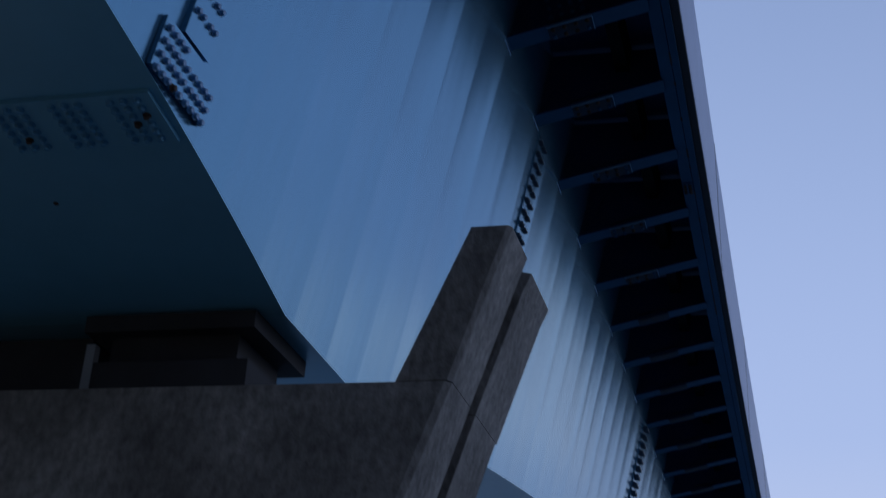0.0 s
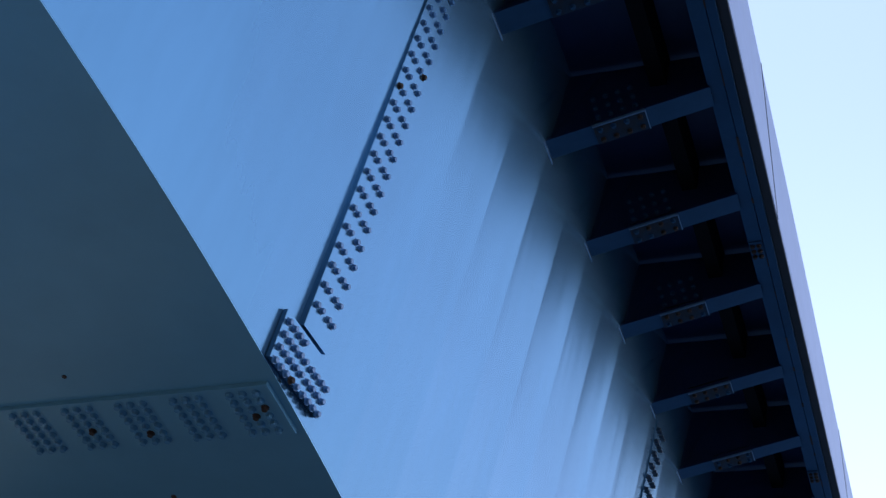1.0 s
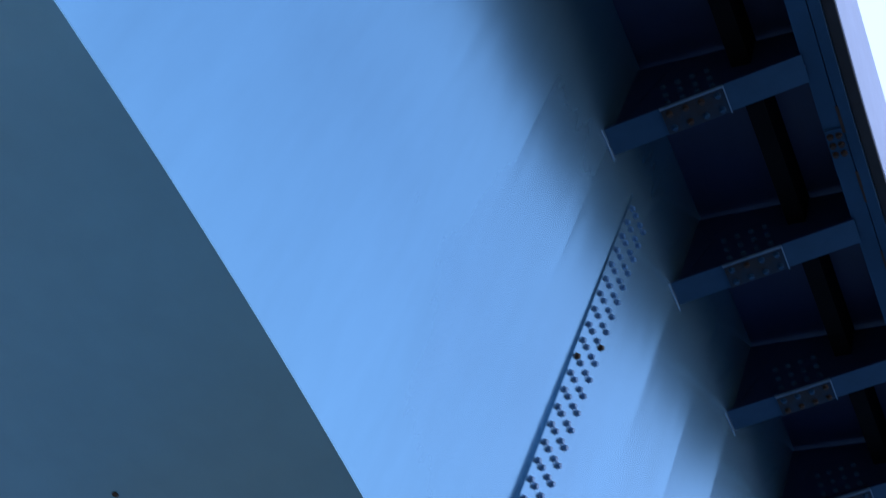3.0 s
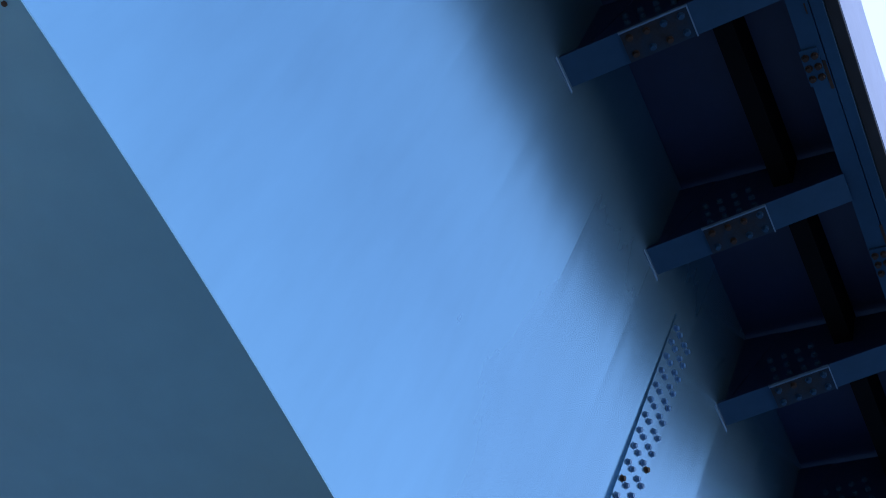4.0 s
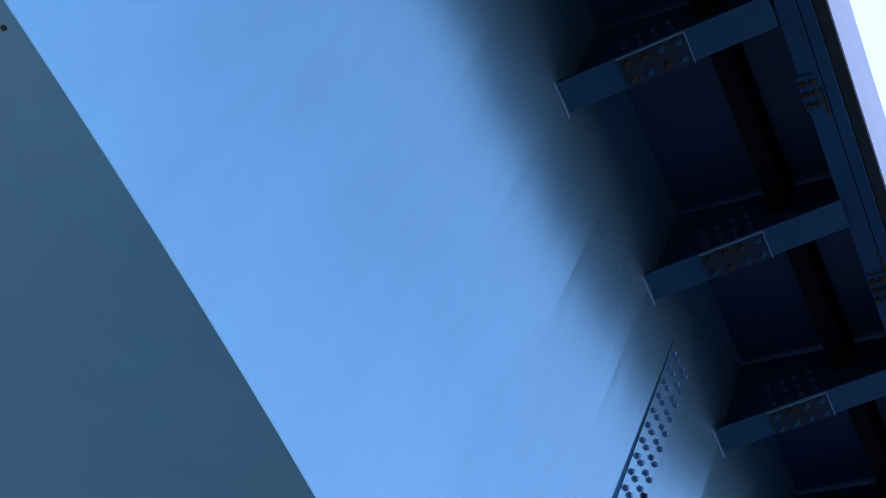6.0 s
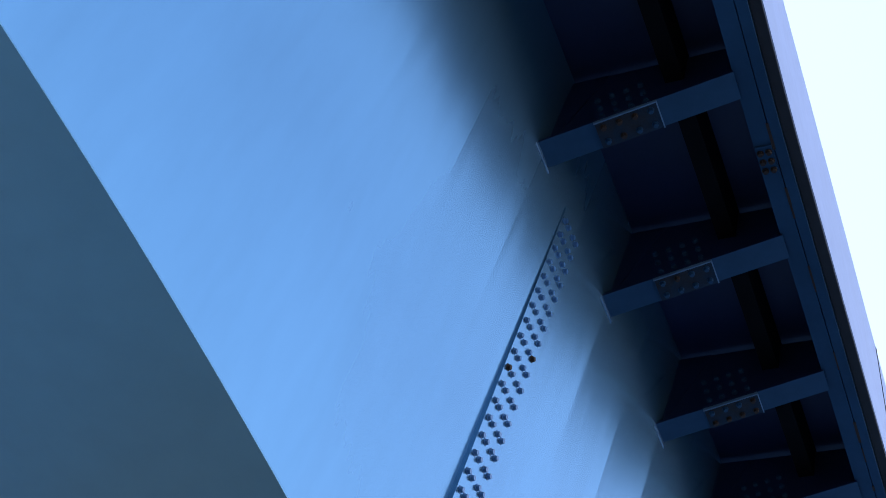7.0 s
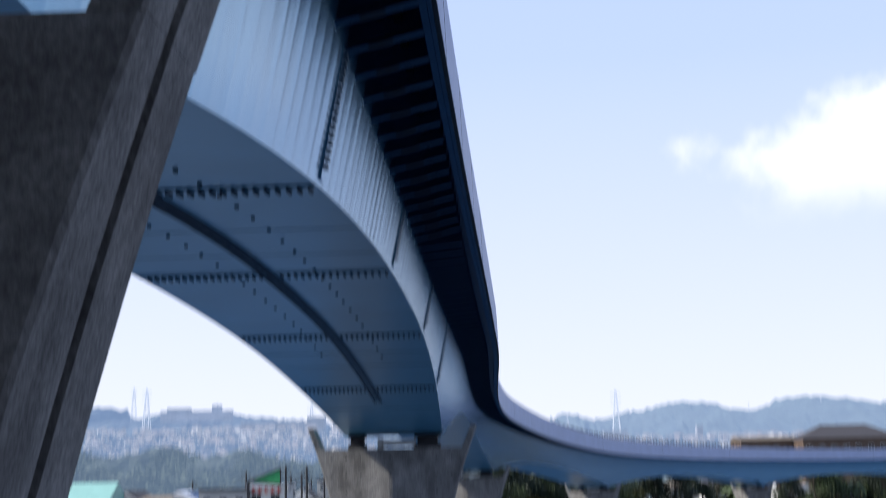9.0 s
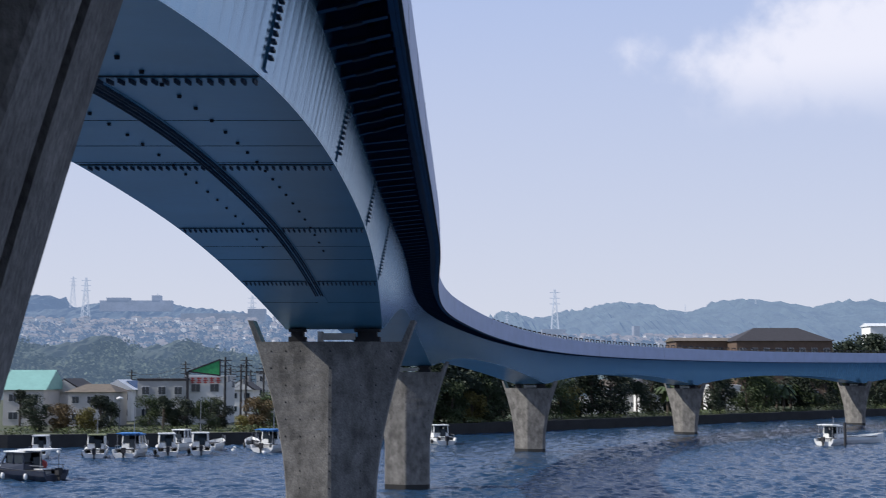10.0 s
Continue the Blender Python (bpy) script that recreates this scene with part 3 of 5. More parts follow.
def build_pier(i, ridge, gap):
    p, d, r = station(i)
    a = math.atan2(d.x, d.y)
    at = Matrix.Translation((p.x, p.y, 0)) @ Matrix.Rotation(-a, 4, "Z")
    pier = thing("bridge_pier", "grey concrete bridge pier flaring into two horns above the water", "pier", "bridge piers", at=at)
    shelf = p.z - depth(i) - 0.035 - gap
    T = 0.5

    def ring(z):
        h = pier_half(z - shelf, i == 2)
        b = ridge * (0.25 + 0.75 * min(1, (shelf - z) / 1.2)) if ridge < 0.2 else ridge
        c = 0.03
        S = T + (0.11 * min(2.5, max(0.0, shelf - z)) if i == 2 else 0.0)
        return [(-h + c, -S, z), (-0.06, -S - b, z), (0.06, -S - b, z), (h - c, -S, z), (h, -S + c, z), (h, -GROOVE - 0.06, z), (h - 0.3, -GROOVE - 0.05, z), (h - 0.3, -GROOVE + 0.05, z), (h, -GROOVE + 0.06, z), (h, T - c, z), (h - c, T, z),
                (0.06, T + b, z), (-0.06, T + b, z), (-h + c, T, z), (-h, T - c, z), (-h, -GROOVE + 0.06, z), (-h + 0.3, -GROOVE + 0.05, z), (-h + 0.3, -GROOVE - 0.05, z), (-h, -GROOVE - 0.06, z), (-h, -S + c, z)]
    zs = [-1.0 + (shelf + 1.0) * k / 20 for k in range(21)]
    part("shaft", strip(bmesh.new(), [ring(z) for z in zs], True), CONCRETE, pier)
    for s in (1, -1):
        loops = []
        for k in range(7):
            q = k / 6 * 0.79
            h = pier_half(q, i == 2)
            inner = 2.58 + (pier_half(0.79, i == 2) - 0.2 - 2.58) * k / 6
            inner = min(inner, h - 0.17)
            dip = 0.03 if k == 6 else 0
            z = shelf + q + (0.004 if k == 0 else 0)
            loops.append([(s * inner, -T, z), (s * (h - 0.02), -T, z), (s * h, -T + 0.03, z), (s * h, -GROOVE - 0.06, z), (s * (h - 0.16), -GROOVE - 0.05, z), (s * (h - 0.16), -GROOVE + 0.05, z), (s * h, -GROOVE + 0.06, z - dip), (s * h, T, z - dip), (s * inner, T, z)])
        part("horn", strip(bmesh.new(), loops, True), CONCRETE, pier)
    for s, wide in ((1.3, 0.95), (-1.3, 0.6)):
        bearing = part("bearing", box(bmesh.new(), s, 0, shelf + gap * 0.6, wide * 0.75, 0.55, gap * 0.4), DARK, pier, "dark rubber and steel bearing")
        part("plinth", box(bmesh.new(), s, 0, shelf + gap * 0.2, wide, 0.8, gap * 0.4), DARK, bearing)
        part("sole_plate", box(bmesh.new(), s, 0, shelf + gap * 0.9, wide, 0.75, gap * 0.2), DARK, bearing)
    if ridge > 0.2:
        # paler than the shaft: the sunlight is in the colour
        part("stopper", box(bmesh.new(), 0.27, -0.3, shelf + gap * 0.42, 1.2, 0.5, gap * 0.5), SUNLIT, pier, "concrete stopper, coloured pale as if sunlit")
        part("bracket", box(bmesh.new(), -0.42, -0.3, shelf + gap * 0.4, 0.16, 0.56, gap * 0.8), SUNLIT, pier)
    else:
        part("stopper", box(bmesh.new(), 0.0, 0.05, shelf + gap * 0.45, 1.5, 0.4, gap * 0.96), DARK, pier)
        part("bracket", box(bmesh.new(), 0.9, -0.38, shelf + 0.14, 0.05, 0.05, 0.28), METAL_POST, pier)
    # tie holes of the shuttering, in rows
    bm = bmesh.new()
    for row in range(12 if i != 2 else 0):
        z = shelf - 0.35 - row * 0.62
        if z < 0.3:
            break
        h = pier_half(z - shelf, i == 2)
        for k in range(-4, 5):
            x = k * 0.55
            if abs(x) < h - 0.15:
                y = -T - ridge * (1 - abs(x) / h)
                bmesh.ops.create_cone(bm, cap_ends=True, segments=8, radius1=0.035, radius2=0.035, depth=0.008, matrix=Matrix.Translation((x, y, z)) @ pose(0, 0, 0, 90))
    if i != 2:
        tagged(part("tie_holes", bm, DARK, pier), kind="stuff")
    else:
        bm.free()
    # the stained foot at the waterline
    bm = strip(bmesh.new(), [[(x * 1.006, y * 1.01, z) for x, y, _ in ring(z)] for z in (-0.9, 0.35)], True)
    part("foot", bm, WALLSTONE, pier, "dark wet band at the waterline")
    return pier


def build_edge_splices(spans):
    """Small bolted plates and rusty spots along the edge beam near the eye."""
    for s in (2.0, 3.2, 4.42, 7.7, 11.0):
        g = spans[int(at_way(s))]
        m = turned(at_way(s), 0.24)
        plate = part("edge_splice", box(bmesh.new(), EDGE - 0.178, 0, -0.006, 0.085, 0.2, 0.012, m), RIB, g)
        for a in (-0.022, 0.022):
            for b in (-0.06, 0.0, 0.06):
                bolt(plate, m @ Matrix.Translation((EDGE - 0.178 + a, b, -0.012)) @ pose(0, 0, 0, 180), True)
    rng = random.Random(5)
    bm = bmesh.new()
    for k in range(46):
        s = rng.uniform(0.5, 14)
        m = turned(at_way(s), 0.24)
        box(bm, EDGE - 0.126, 0, -0.001, rng.uniform(0.006, 0.016), rng.uniform(0.03, 0.22), 0.004, m)
    tagged(part("rust_staining", bm, RUST, spans[2]), kind="stuff")


spans = [build_girder(i) for i in range(9)]
build_seams(spans)
build_parapet_joints(spans)
build_edge_splices(spans)
for i in range(1, 9):
    build_pier(i, 0.06 if i == 2 else 0.42, 0.45 if i == 2 else 0.47)


def build_guide_frames():
    """Low guide frames that stand on the far deck behind the parapet."""
    bm = bmesh.new()
    for x in (-0.5, 0.5):
        box(bm, x, 0, 0.72, 0.09, 0.09, 1.5)
    box(bm, 0, 0, 1.42, 1.08, 0.1, 0.12)
    me = bpy.data.meshes.new("guide_frame")
    bm.to_mesh(me)
    bm.free()
    me.materials.append(DARK)
    s = 128.0
    while s < 330:
        u = at_way(s)
        if u > 8.9:
            break
        ob = new("guide_frame", me)
        ob.matrix_basis = turned(u, 0.6 + edge_up(u)) @ Matrix.Translation((2.6, 0, 0)) @ pose(0, 0, 0, 0, 0, 90)
        tagged(ob, "low dark guide frame standing on the bridge deck", "frame", "guide frames on the deck")
        s += 1.9


build_guide_frames()


# ---- water, bank and hills ----
def water_material():
    m = bpy.data.materials.new("harbour_water")
    m.use_nodes = True
    n, l = m.node_tree.nodes, m.node_tree.links
    b = n["Principled BSDF"]
    b.inputs["Base Color"].default_value = (0.018, 0.048, 0.10, 1)
    b.inputs["Roughness"].default_value = 0.12
    b.inputs["IOR"].default_value = 1.33
    tc = n.new("ShaderNodeTexCoord")
    n1 = n.new("ShaderNodeTexNoise")
    n1.inputs["Scale"].default_value = 3.5
    n1.inputs["Detail"].default_value = 4
    l.new(tc.outputs["Object"], n1.inputs["Vector"])
    bp = n.new("ShaderNodeBump")
    bp.inputs["Strength"].default_value = 0.8
    bp.inputs["Distance"].default_value = 0.09
    l.new(n1.outputs["Fac"], bp.inputs["Height"])
    l.new(bp.outputs[0], b.inputs["Normal"])
    return m


def build_water():
    """One sheet to the horizon, with wind ripples as relief where the harbour is seen."""
    ys = 1 / np.linspace(1 / 84.0, 1 / 335.0, 400)
    side = np.linspace(-0.37, 0.38, 620)
    Y = np.repeat(ys[:, None], len(side), 1)
    X = Y * side[None, :]
    Z = np.zeros_like(X)
    rng = random.Random(17)
    waves = 60
    for k in range(waves):
        length = 0.55 * 5.0 ** rng.random()
        a = rng.gauss(-1.15, 0.6)
        kx, ky = math.cos(a) * 2 * math.pi / length, math.sin(a) * 2 * math.pi / length
        Z += WAVE_SLOPE * math.sqrt(2 / waves) * length / (2 * math.pi) * np.sin(kx * X + ky * Y + rng.uniform(0, 6.28))
    # gusts roughen some patches more than others
    gust = 1 + 0.3 * np.sin(X * 0.11 + 1.3 * np.sin(Y * 0.05)) * np.sin(Y * 0.07 + 0.8 * np.sin(X * 0.06))
    rim = np.minimum(np.minimum(side + 0.37, 0.38 - side)[None, :] * Y, np.minimum(Y - 84, 335 - Y))
    Z *= gust * np.clip(rim / 4.0, 0, 1)
    ny, nx = X.shape
    verts = np.stack([X.ravel(), Y.ravel(), Z.ravel()], 1)
    idx = np.arange(nx * ny).reshape(ny, nx)
    quads = np.stack([idx[:-1, :-1].ravel(), idx[:-1, 1:].ravel(), idx[1:, 1:].ravel(), idx[1:, :-1].ravel()], 1)
    # the calm rest out to the horizon
    F = 4000.0
    n = nx * ny
    rest = np.array([(-F, -F, 0), (F, -F, 0), (F, F, 0), (-F, F, 0)])
    c = (idx[0, 0], idx[0, -1], idx[-1, -1], idx[-1, 0])
    ring = [(n + a, n + (a + 1) % 4, c[(a + 1) % 4], c[a]) for a in range(4)]
    me = bpy.data.meshes.new("water")
    me.from_pydata(np.concatenate([verts, rest]).tolist(), [], quads.tolist() + [tuple(int(v) for v in q) for q in ring])
    me.polygons.foreach_set("use_smooth", [True] * len(me.polygons))
    me.materials.append(water_material())
    return tagged(new("water", me), "rippled dark blue harbour water", "water", kind="structure")


WAVE_SLOPE = 0.25
water = build_water()
BANK = [(-400, 150), (-50, 157), (-23, 164), (6, 196), (39, 227), (80, 268), (160, 330), (600, 560)]


def bank_y(x):
    for (xa, ya), (xb, yb) in zip(BANK, BANK[1:]):
        if xa <= x <= xb:
            return ya + (yb - ya) * (x - xa) / (xb - xa)
    return BANK[-1][1]


bm = bmesh.new()
lo = [bm.verts.new((x, y, 1.4)) for x, y in BANK]
hi = [bm.verts.new((-2600 + 5200 * k / (len(BANK) - 1), 3900, 1.4)) for k in range(len(BANK))]
for k in range(len(BANK) - 1):
    bm.faces.new((lo[k], lo[k + 1], hi[k + 1], hi[k]))
ground = part("ground", bm, EARTH, None)
tagged(ground, "grassy soil of the far bank", "ground", kind="structure")
bm = strip(bmesh.new(), [[(x, y, 1.5), (x, y, -1.0), (x - 0.4, y + 0.7, -1.0), (x - 0.4, y + 0.7, 1.5)] for x, y in BANK], True)
quay = part("quay_wall", bm, WALLSTONE, None)
tagged(quay, "dark stone quay wall at the waterline", "wall", kind="structure")


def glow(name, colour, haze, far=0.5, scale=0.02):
    """Distance: a surface seen through bright air, the haze painted in as emission."""
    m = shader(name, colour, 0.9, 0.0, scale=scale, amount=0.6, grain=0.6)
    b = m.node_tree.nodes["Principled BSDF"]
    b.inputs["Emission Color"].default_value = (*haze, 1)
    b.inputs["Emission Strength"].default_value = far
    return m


# second colour: the blue haze that each far surface itself glows with
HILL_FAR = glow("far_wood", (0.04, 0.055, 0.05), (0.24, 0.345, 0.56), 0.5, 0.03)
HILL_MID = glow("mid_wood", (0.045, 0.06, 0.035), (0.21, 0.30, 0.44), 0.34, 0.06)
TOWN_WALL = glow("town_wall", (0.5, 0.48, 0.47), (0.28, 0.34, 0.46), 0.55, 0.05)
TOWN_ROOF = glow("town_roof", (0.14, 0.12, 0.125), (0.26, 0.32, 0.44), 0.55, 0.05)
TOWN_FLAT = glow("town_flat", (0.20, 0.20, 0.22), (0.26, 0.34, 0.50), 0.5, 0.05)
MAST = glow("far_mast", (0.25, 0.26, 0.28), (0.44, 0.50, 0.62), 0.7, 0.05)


def sight(px, py, y):
    """A place on the plane y, by its bearing and height over the eye in the same measure as the view ahead."""
    return ((px - 784) / 2400 * y, y, 8.5 + (662 - py) / 2400 * y)


def ridge_line(profile, x):
    for (xa, ya), (xb, yb) in zip(profile, profile[1:]):
        if xa <= x <= xb:
            f = (x - xa) / (xb - xa)
            f = f * f * (3 - 2 * f)
            return ya + (yb - ya) * f
    return profile[-1][1] if x > profile[-1][0] else profile[0][1]


def build_hill(name, label, y, profile, material, rough, run):
    """A wooded ridge: a slope of bumpy crowns that falls towards the water."""
    bm = bmesh.new()
    rows = []
    step = 4
    for j in range(25):
        k = j / 3
        f = k / 8
        row = []
        for px in range(-500, 2100, step):
            top = ridge_line(profile, px)
            x, yy, z = sight(px, top, y)
            n = noise.noise(Vector((px * 0.021, k * 0.9, 3.1))) + 0.6 * noise.noise(Vector((px * 0.11, k * 2.1, 7.7))) + 0.5 * noise.noise(Vector((px * 0.29, k * 3.3, 1.7))) + 0.45 * noise.noise(Vector((px * 0.13 * 5, k * 5.1, 4.4)))
            zz = 1.4 + (z - 1.4) * (1 - f ** 1.4) + n * rough * (1.0 if k < 8 else 0)
            row.append(bm.verts.new((x, yy - run * f, zz)))
        rows.append(row)
    for a, b in zip(rows, rows[1:]):
        for i in range(len(a) - 1):
            bm.faces.new((a[i], a[i + 1], b[i + 1], b[i]))
    ob = part(name, bm, material, None)
    return tagged(ob, label, "hill", kind="structure")


RIDGE_FAR = [(-500, 540), (0, 532), (60, 524), (115, 530), (135, 545), (200, 540), (300, 542), (360, 550), (430, 556), (520, 570), (820, 580), (850, 570), (895, 556), (960, 566), (1030, 548), (1080, 539),
             (1120, 541), (1150, 553), (1225, 552), (1290, 534), (1340, 538), (1380, 547), (1420, 549), (1470, 540), (1568, 536), (2100, 530)]
RIDGE_MID = [(-500, 610), (60, 608), (120, 625), (160, 612), (210, 596), (240, 618), (280, 632), (330, 606), (400, 625), (520, 640), (800, 640), (1568, 630), (2100, 630)]
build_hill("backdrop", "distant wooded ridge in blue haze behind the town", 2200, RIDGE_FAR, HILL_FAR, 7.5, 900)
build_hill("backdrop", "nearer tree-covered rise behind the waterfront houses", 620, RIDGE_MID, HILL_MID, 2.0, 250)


def leaf_cloud(rng, blobs, count, size):
    """Many small tilted leaves in lumps."""
    verts, faces = [], []
    for c, rad in blobs:
        for _ in range(count):
            d = Vector((rng.gauss(0, 1), rng.gauss(0, 1), rng.gauss(0, 1))).normalized()
            p = Vector(c) + Vector((d.x * rad[0], d.y * rad[1], d.z * rad[2])) * (rng.random() ** 0.35)
            a = Vector((rng.gauss(0, 1), rng.gauss(0, 1), rng.gauss(0, 0.7))).normalized() * size * rng.uniform(0.6, 1.3)
            b = a.cross(Vector((rng.gauss(0, 1), rng.gauss(0, 1), rng.gauss(0, 1)))).normalized() * size * rng.uniform(0.4, 0.9)
            k = len(verts)
            verts += [p - a, p + b * 0.7, p + a, p - b * 0.7]
            faces.append((k, k + 1, k + 2, k + 3))
    return verts, faces


def build_town():
    """Hundreds of small houses on the slope behind the bank."""
    rng = random.Random(11)
    walls, roofs, flats = bmesh.new(), bmesh.new(), bmesh.new()
    for k in range(680):
        left = rng.random() < 0.72
        px = rng.uniform(40, 560) if left else rng.uniform(860, 1330)
        py = (rng.uniform(566, 604) if rng.random() < 0.8 else rng.uniform(604, 622)) if left else rng.uniform(598, 612)
        y = 1150 - (py - 566) * 6 + rng.uniform(-40, 40)
        x, yy, z = sight(px, py, y)
        w, d, h = rng.uniform(3, 6.5), rng.uniform(4, 8), rng.uniform(2, 4)
        m = Matrix.Translation((x, yy, z)) @ Matrix.Rotation(rng.uniform(-0.5, 0.5), 4, "Z")
        box(walls, 0, 0, 0, w, d, h, m)
        v = [roofs.verts.new(m @ Vector(p)) for p in ((-w * 0.56, -d * 0.56, h / 2), (w * 0.56, -d * 0.56, h / 2), (w * 0.56, d * 0.56, h / 2), (-w * 0.56, d * 0.56, h / 2), (-w * 0.3, 0, h / 2 + 1.5), (w * 0.3, 0, h / 2 + 1.5))]
        for f in ((0, 1, 5, 4), (1, 2, 5), (2, 3, 4, 5), (3, 0, 4)):
            roofs.faces.new([v[i] for i in f])
    for px0, px1, py0, py1, y in ((178, 305, 533, 552, 1900), (322, 440, 556, 580, 1300), (440, 470, 548, 578, 1300), (195, 262, 566, 571, 1150), (958, 1000, 584, 596, 1250), (1120, 1130, 578, 600, 1250), (190, 230, 528, 536, 1900), (270, 285, 524, 536, 1900)):
        a, b = sight(px0, py1, y), sight(px1, py0, y)
        box(walls if y == 1150 else flats, (a[0] + b[0]) / 2, y, (a[2] + b[2]) / 2, b[0] - a[0], 14, b[2] - a[2])
    town = thing("hillside_town", "hazy hillside town of small pale houses and flats", "town", kind="stuff")
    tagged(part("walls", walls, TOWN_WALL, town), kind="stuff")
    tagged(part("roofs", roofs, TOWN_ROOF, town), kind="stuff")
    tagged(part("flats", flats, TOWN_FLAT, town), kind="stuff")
    # gardens and groves between the houses
    verts, faces = [], []
    for k in range(420):
        left = rng.random() < 0.75
        px = rng.uniform(40, 560) if left else rng.uniform(860, 1330)
        py = rng.uniform(572, 622) if left else rng.uniform(602, 614)
        x, yy, z = sight(px, py, 1120 - (py - 566) * 6)
        r = rng.uniform(3.0, 7.5)
        v, q = leaf_cloud(rng, [((x, yy, z), (r * 1.6, r, r * 0.6))], 30, 1.5)
        n = len(verts)
        verts += v
        faces += [tuple(i + n for i in w) for w in q]
    me = bpy.data.meshes.new("groves")
    me.from_pydata(verts, [], faces)
    me.materials.append(HILL_FAR)
    groves = new("groves", me)
    groves.parent = town
    tagged(groves, kind="stuff")


build_town()


def build_mast(px, top, foot, y):
    """A lattice power pylon."""
    a, b = sight(px, foot, y), sight(px, top, y)
    h = b[2] - a[2]
    bm = bmesh.new()
    w0, w1 = h * 0.085, h * 0.012

    def rod(p, q, t):
        p, q = Vector(p), Vector(q)
        m = Matrix.Translation((p + q) / 2) @ (q - p).to_track_quat("Z", "Y").to_matrix().to_4x4()
        box(bm, 0, 0, 0, t, t, (q - p).length, m)
    t = h * 0.012
    n = 9
    for k in range(n):
        f, g = k / n, (k + 1) / n
        wa, wb = w0 + (w1 - w0) * f, w0 + (w1 - w0) * g
        for sx, sy in ((1, 1), (1, -1), (-1, 1), (-1, -1)):
            rod((sx * wa, sy * wa, h * f), (sx * wb, sy * wb, h * g), t)
        rod((wa, -wa, h * f), (-wb, -wb, h * g), t * 0.7)
        rod((-wa, -wa, h * f), (wb, -wb, h * g), t * 0.7)
    pylon = thing("power_pylon", "distant grey lattice power pylon on the ridge", "pylon", "power pylons", at=Matrix.Translation(a))
    part("lattice", bm, MAST, pylon)
    for f in (0.72, 0.83, 0.94):
        bm = bmesh.new()
        box(bm, 0, 0, h * f, h * 0.2, t * 1.2, t * 1.2)
        part("arm", bm, MAST, pylon)


for spec in ((128, 490, 545, 1800), (151, 492, 575, 1500), (278, 520, 545, 1900), (446, 524, 600, 1300), (897, 557, 590, 1700), (982, 513, 605, 1400), (1213, 540, 556, 2000), (1338, 532, 545, 2000)):
    build_mast(*spec)


# ---- trees ----
LEAF = [shader("leaf_dark", (0.022, 0.038, 0.016), 0.7, scale=2, amount=0.5, island=0.3), shader("leaf_mid", (0.055, 0.085, 0.024), 0.7, scale=2, amount=0.5, island=0.3),
        shader("leaf_yellow", (0.19, 0.16, 0.035), 0.7, scale=2, amount=0.4, island=0.2), shader("leaf_rust", (0.13, 0.085, 0.03), 0.7, scale=2, amount=0.4, island=0.2),
        shader("hedge_leaf", (0.11, 0.14, 0.05), 0.75, scale=2, amount=0.4, island=0.25)]
BARK = shader("bark", (0.09, 0.07, 0.055), 0.9, scale=3, amount=0.4, bump=0.4)


def build_tree(seed, height, width, material, label, conical=False):
    rng = random.Random(seed)
    tree = thing("tree", label, "tree", "waterfront trees")
    bm = bmesh.new()
    bmesh.ops.create_cone(bm, cap_ends=True, segments=8, radius1=height * 0.028, radius2=height * 0.012, depth=height * 0.6, matrix=Matrix.Translation((0, 0, height * 0.3)))
    blobs = []
    for k in range(19 if not conical else 10):
        a = rng.uniform(0, 6.28)
        f = rng.uniform(0.12, 0.9)
        spread = width * 0.5 * ((1 - abs(f - 0.5) * 1.2) if not conical else 1.15 * (1 - f) + 0.1) * rng.uniform(0.4, 0.9)
        c = Vector((math.cos(a) * spread, math.sin(a) * spread, height * f))
        r = width * rng.uniform(0.17, 0.3)
        blobs.append((c, (r, r, r * rng.uniform(0.6, 0.9))))
        s = Vector((0, 0, height * min(0.55, f * 0.6)))
        q = c - s
        m = Matrix.Translation(s + q / 2) @ q.to_track_quat("Z", "Y").to_matrix().to_4x4()
        bmesh.ops.create_cone(bm, cap_ends=True, segments=5, radius1=height * 0.012, radius2=height * 0.004, depth=q.length, matrix=m)
    part("trunk", bm, BARK, tree)
    v, f = leaf_cloud(rng, blobs, 190, 0.2)
    me = bpy.data.meshes.new("crown")
    me.from_pydata(v, [], f)
    me.materials.append(material)
    ob = new("crown", me)
    ob.parent = tree
    return tree


def build_palm(seed, height):
    rng = random.Random(seed)
    palm = thing("palm_tree", "green palm tree with drooping fronds on the bank", "palm tree", "palm trees")
    bm = bmesh.new()
    bmesh.ops.create_cone(bm, cap_ends=True, segments=8, radius1=0.28, radius2=0.2, depth=height, matrix=Matrix.Translation((0, 0, height / 2)))
    part("trunk", bm, BARK, palm)
    for k in range(22):
        a = k * 2.4
        lift = rng.uniform(-0.2, 1.1)
        bm = bmesh.new()
        pts = []
        for j in range(7):
            f = j / 6
            r = 2.4 * f
            pts.append(Vector((math.cos(a) * r, math.sin(a) * r, height + lift * r * 0.8 - 0.36 * r * r)))
        side = Vector((-math.sin(a), math.cos(a), 0))
        for p, q in zip(pts, pts[1:]):
            for s in (1, -1):
                w = side * s * 0.38 + Vector((0, 0, -0.14))
                bm.faces.new([bm.verts.new(x) for x in (p, q, q + w * 0.8, p + w)])
        part("frond", bm, LEAF[1], palm)
    return palm


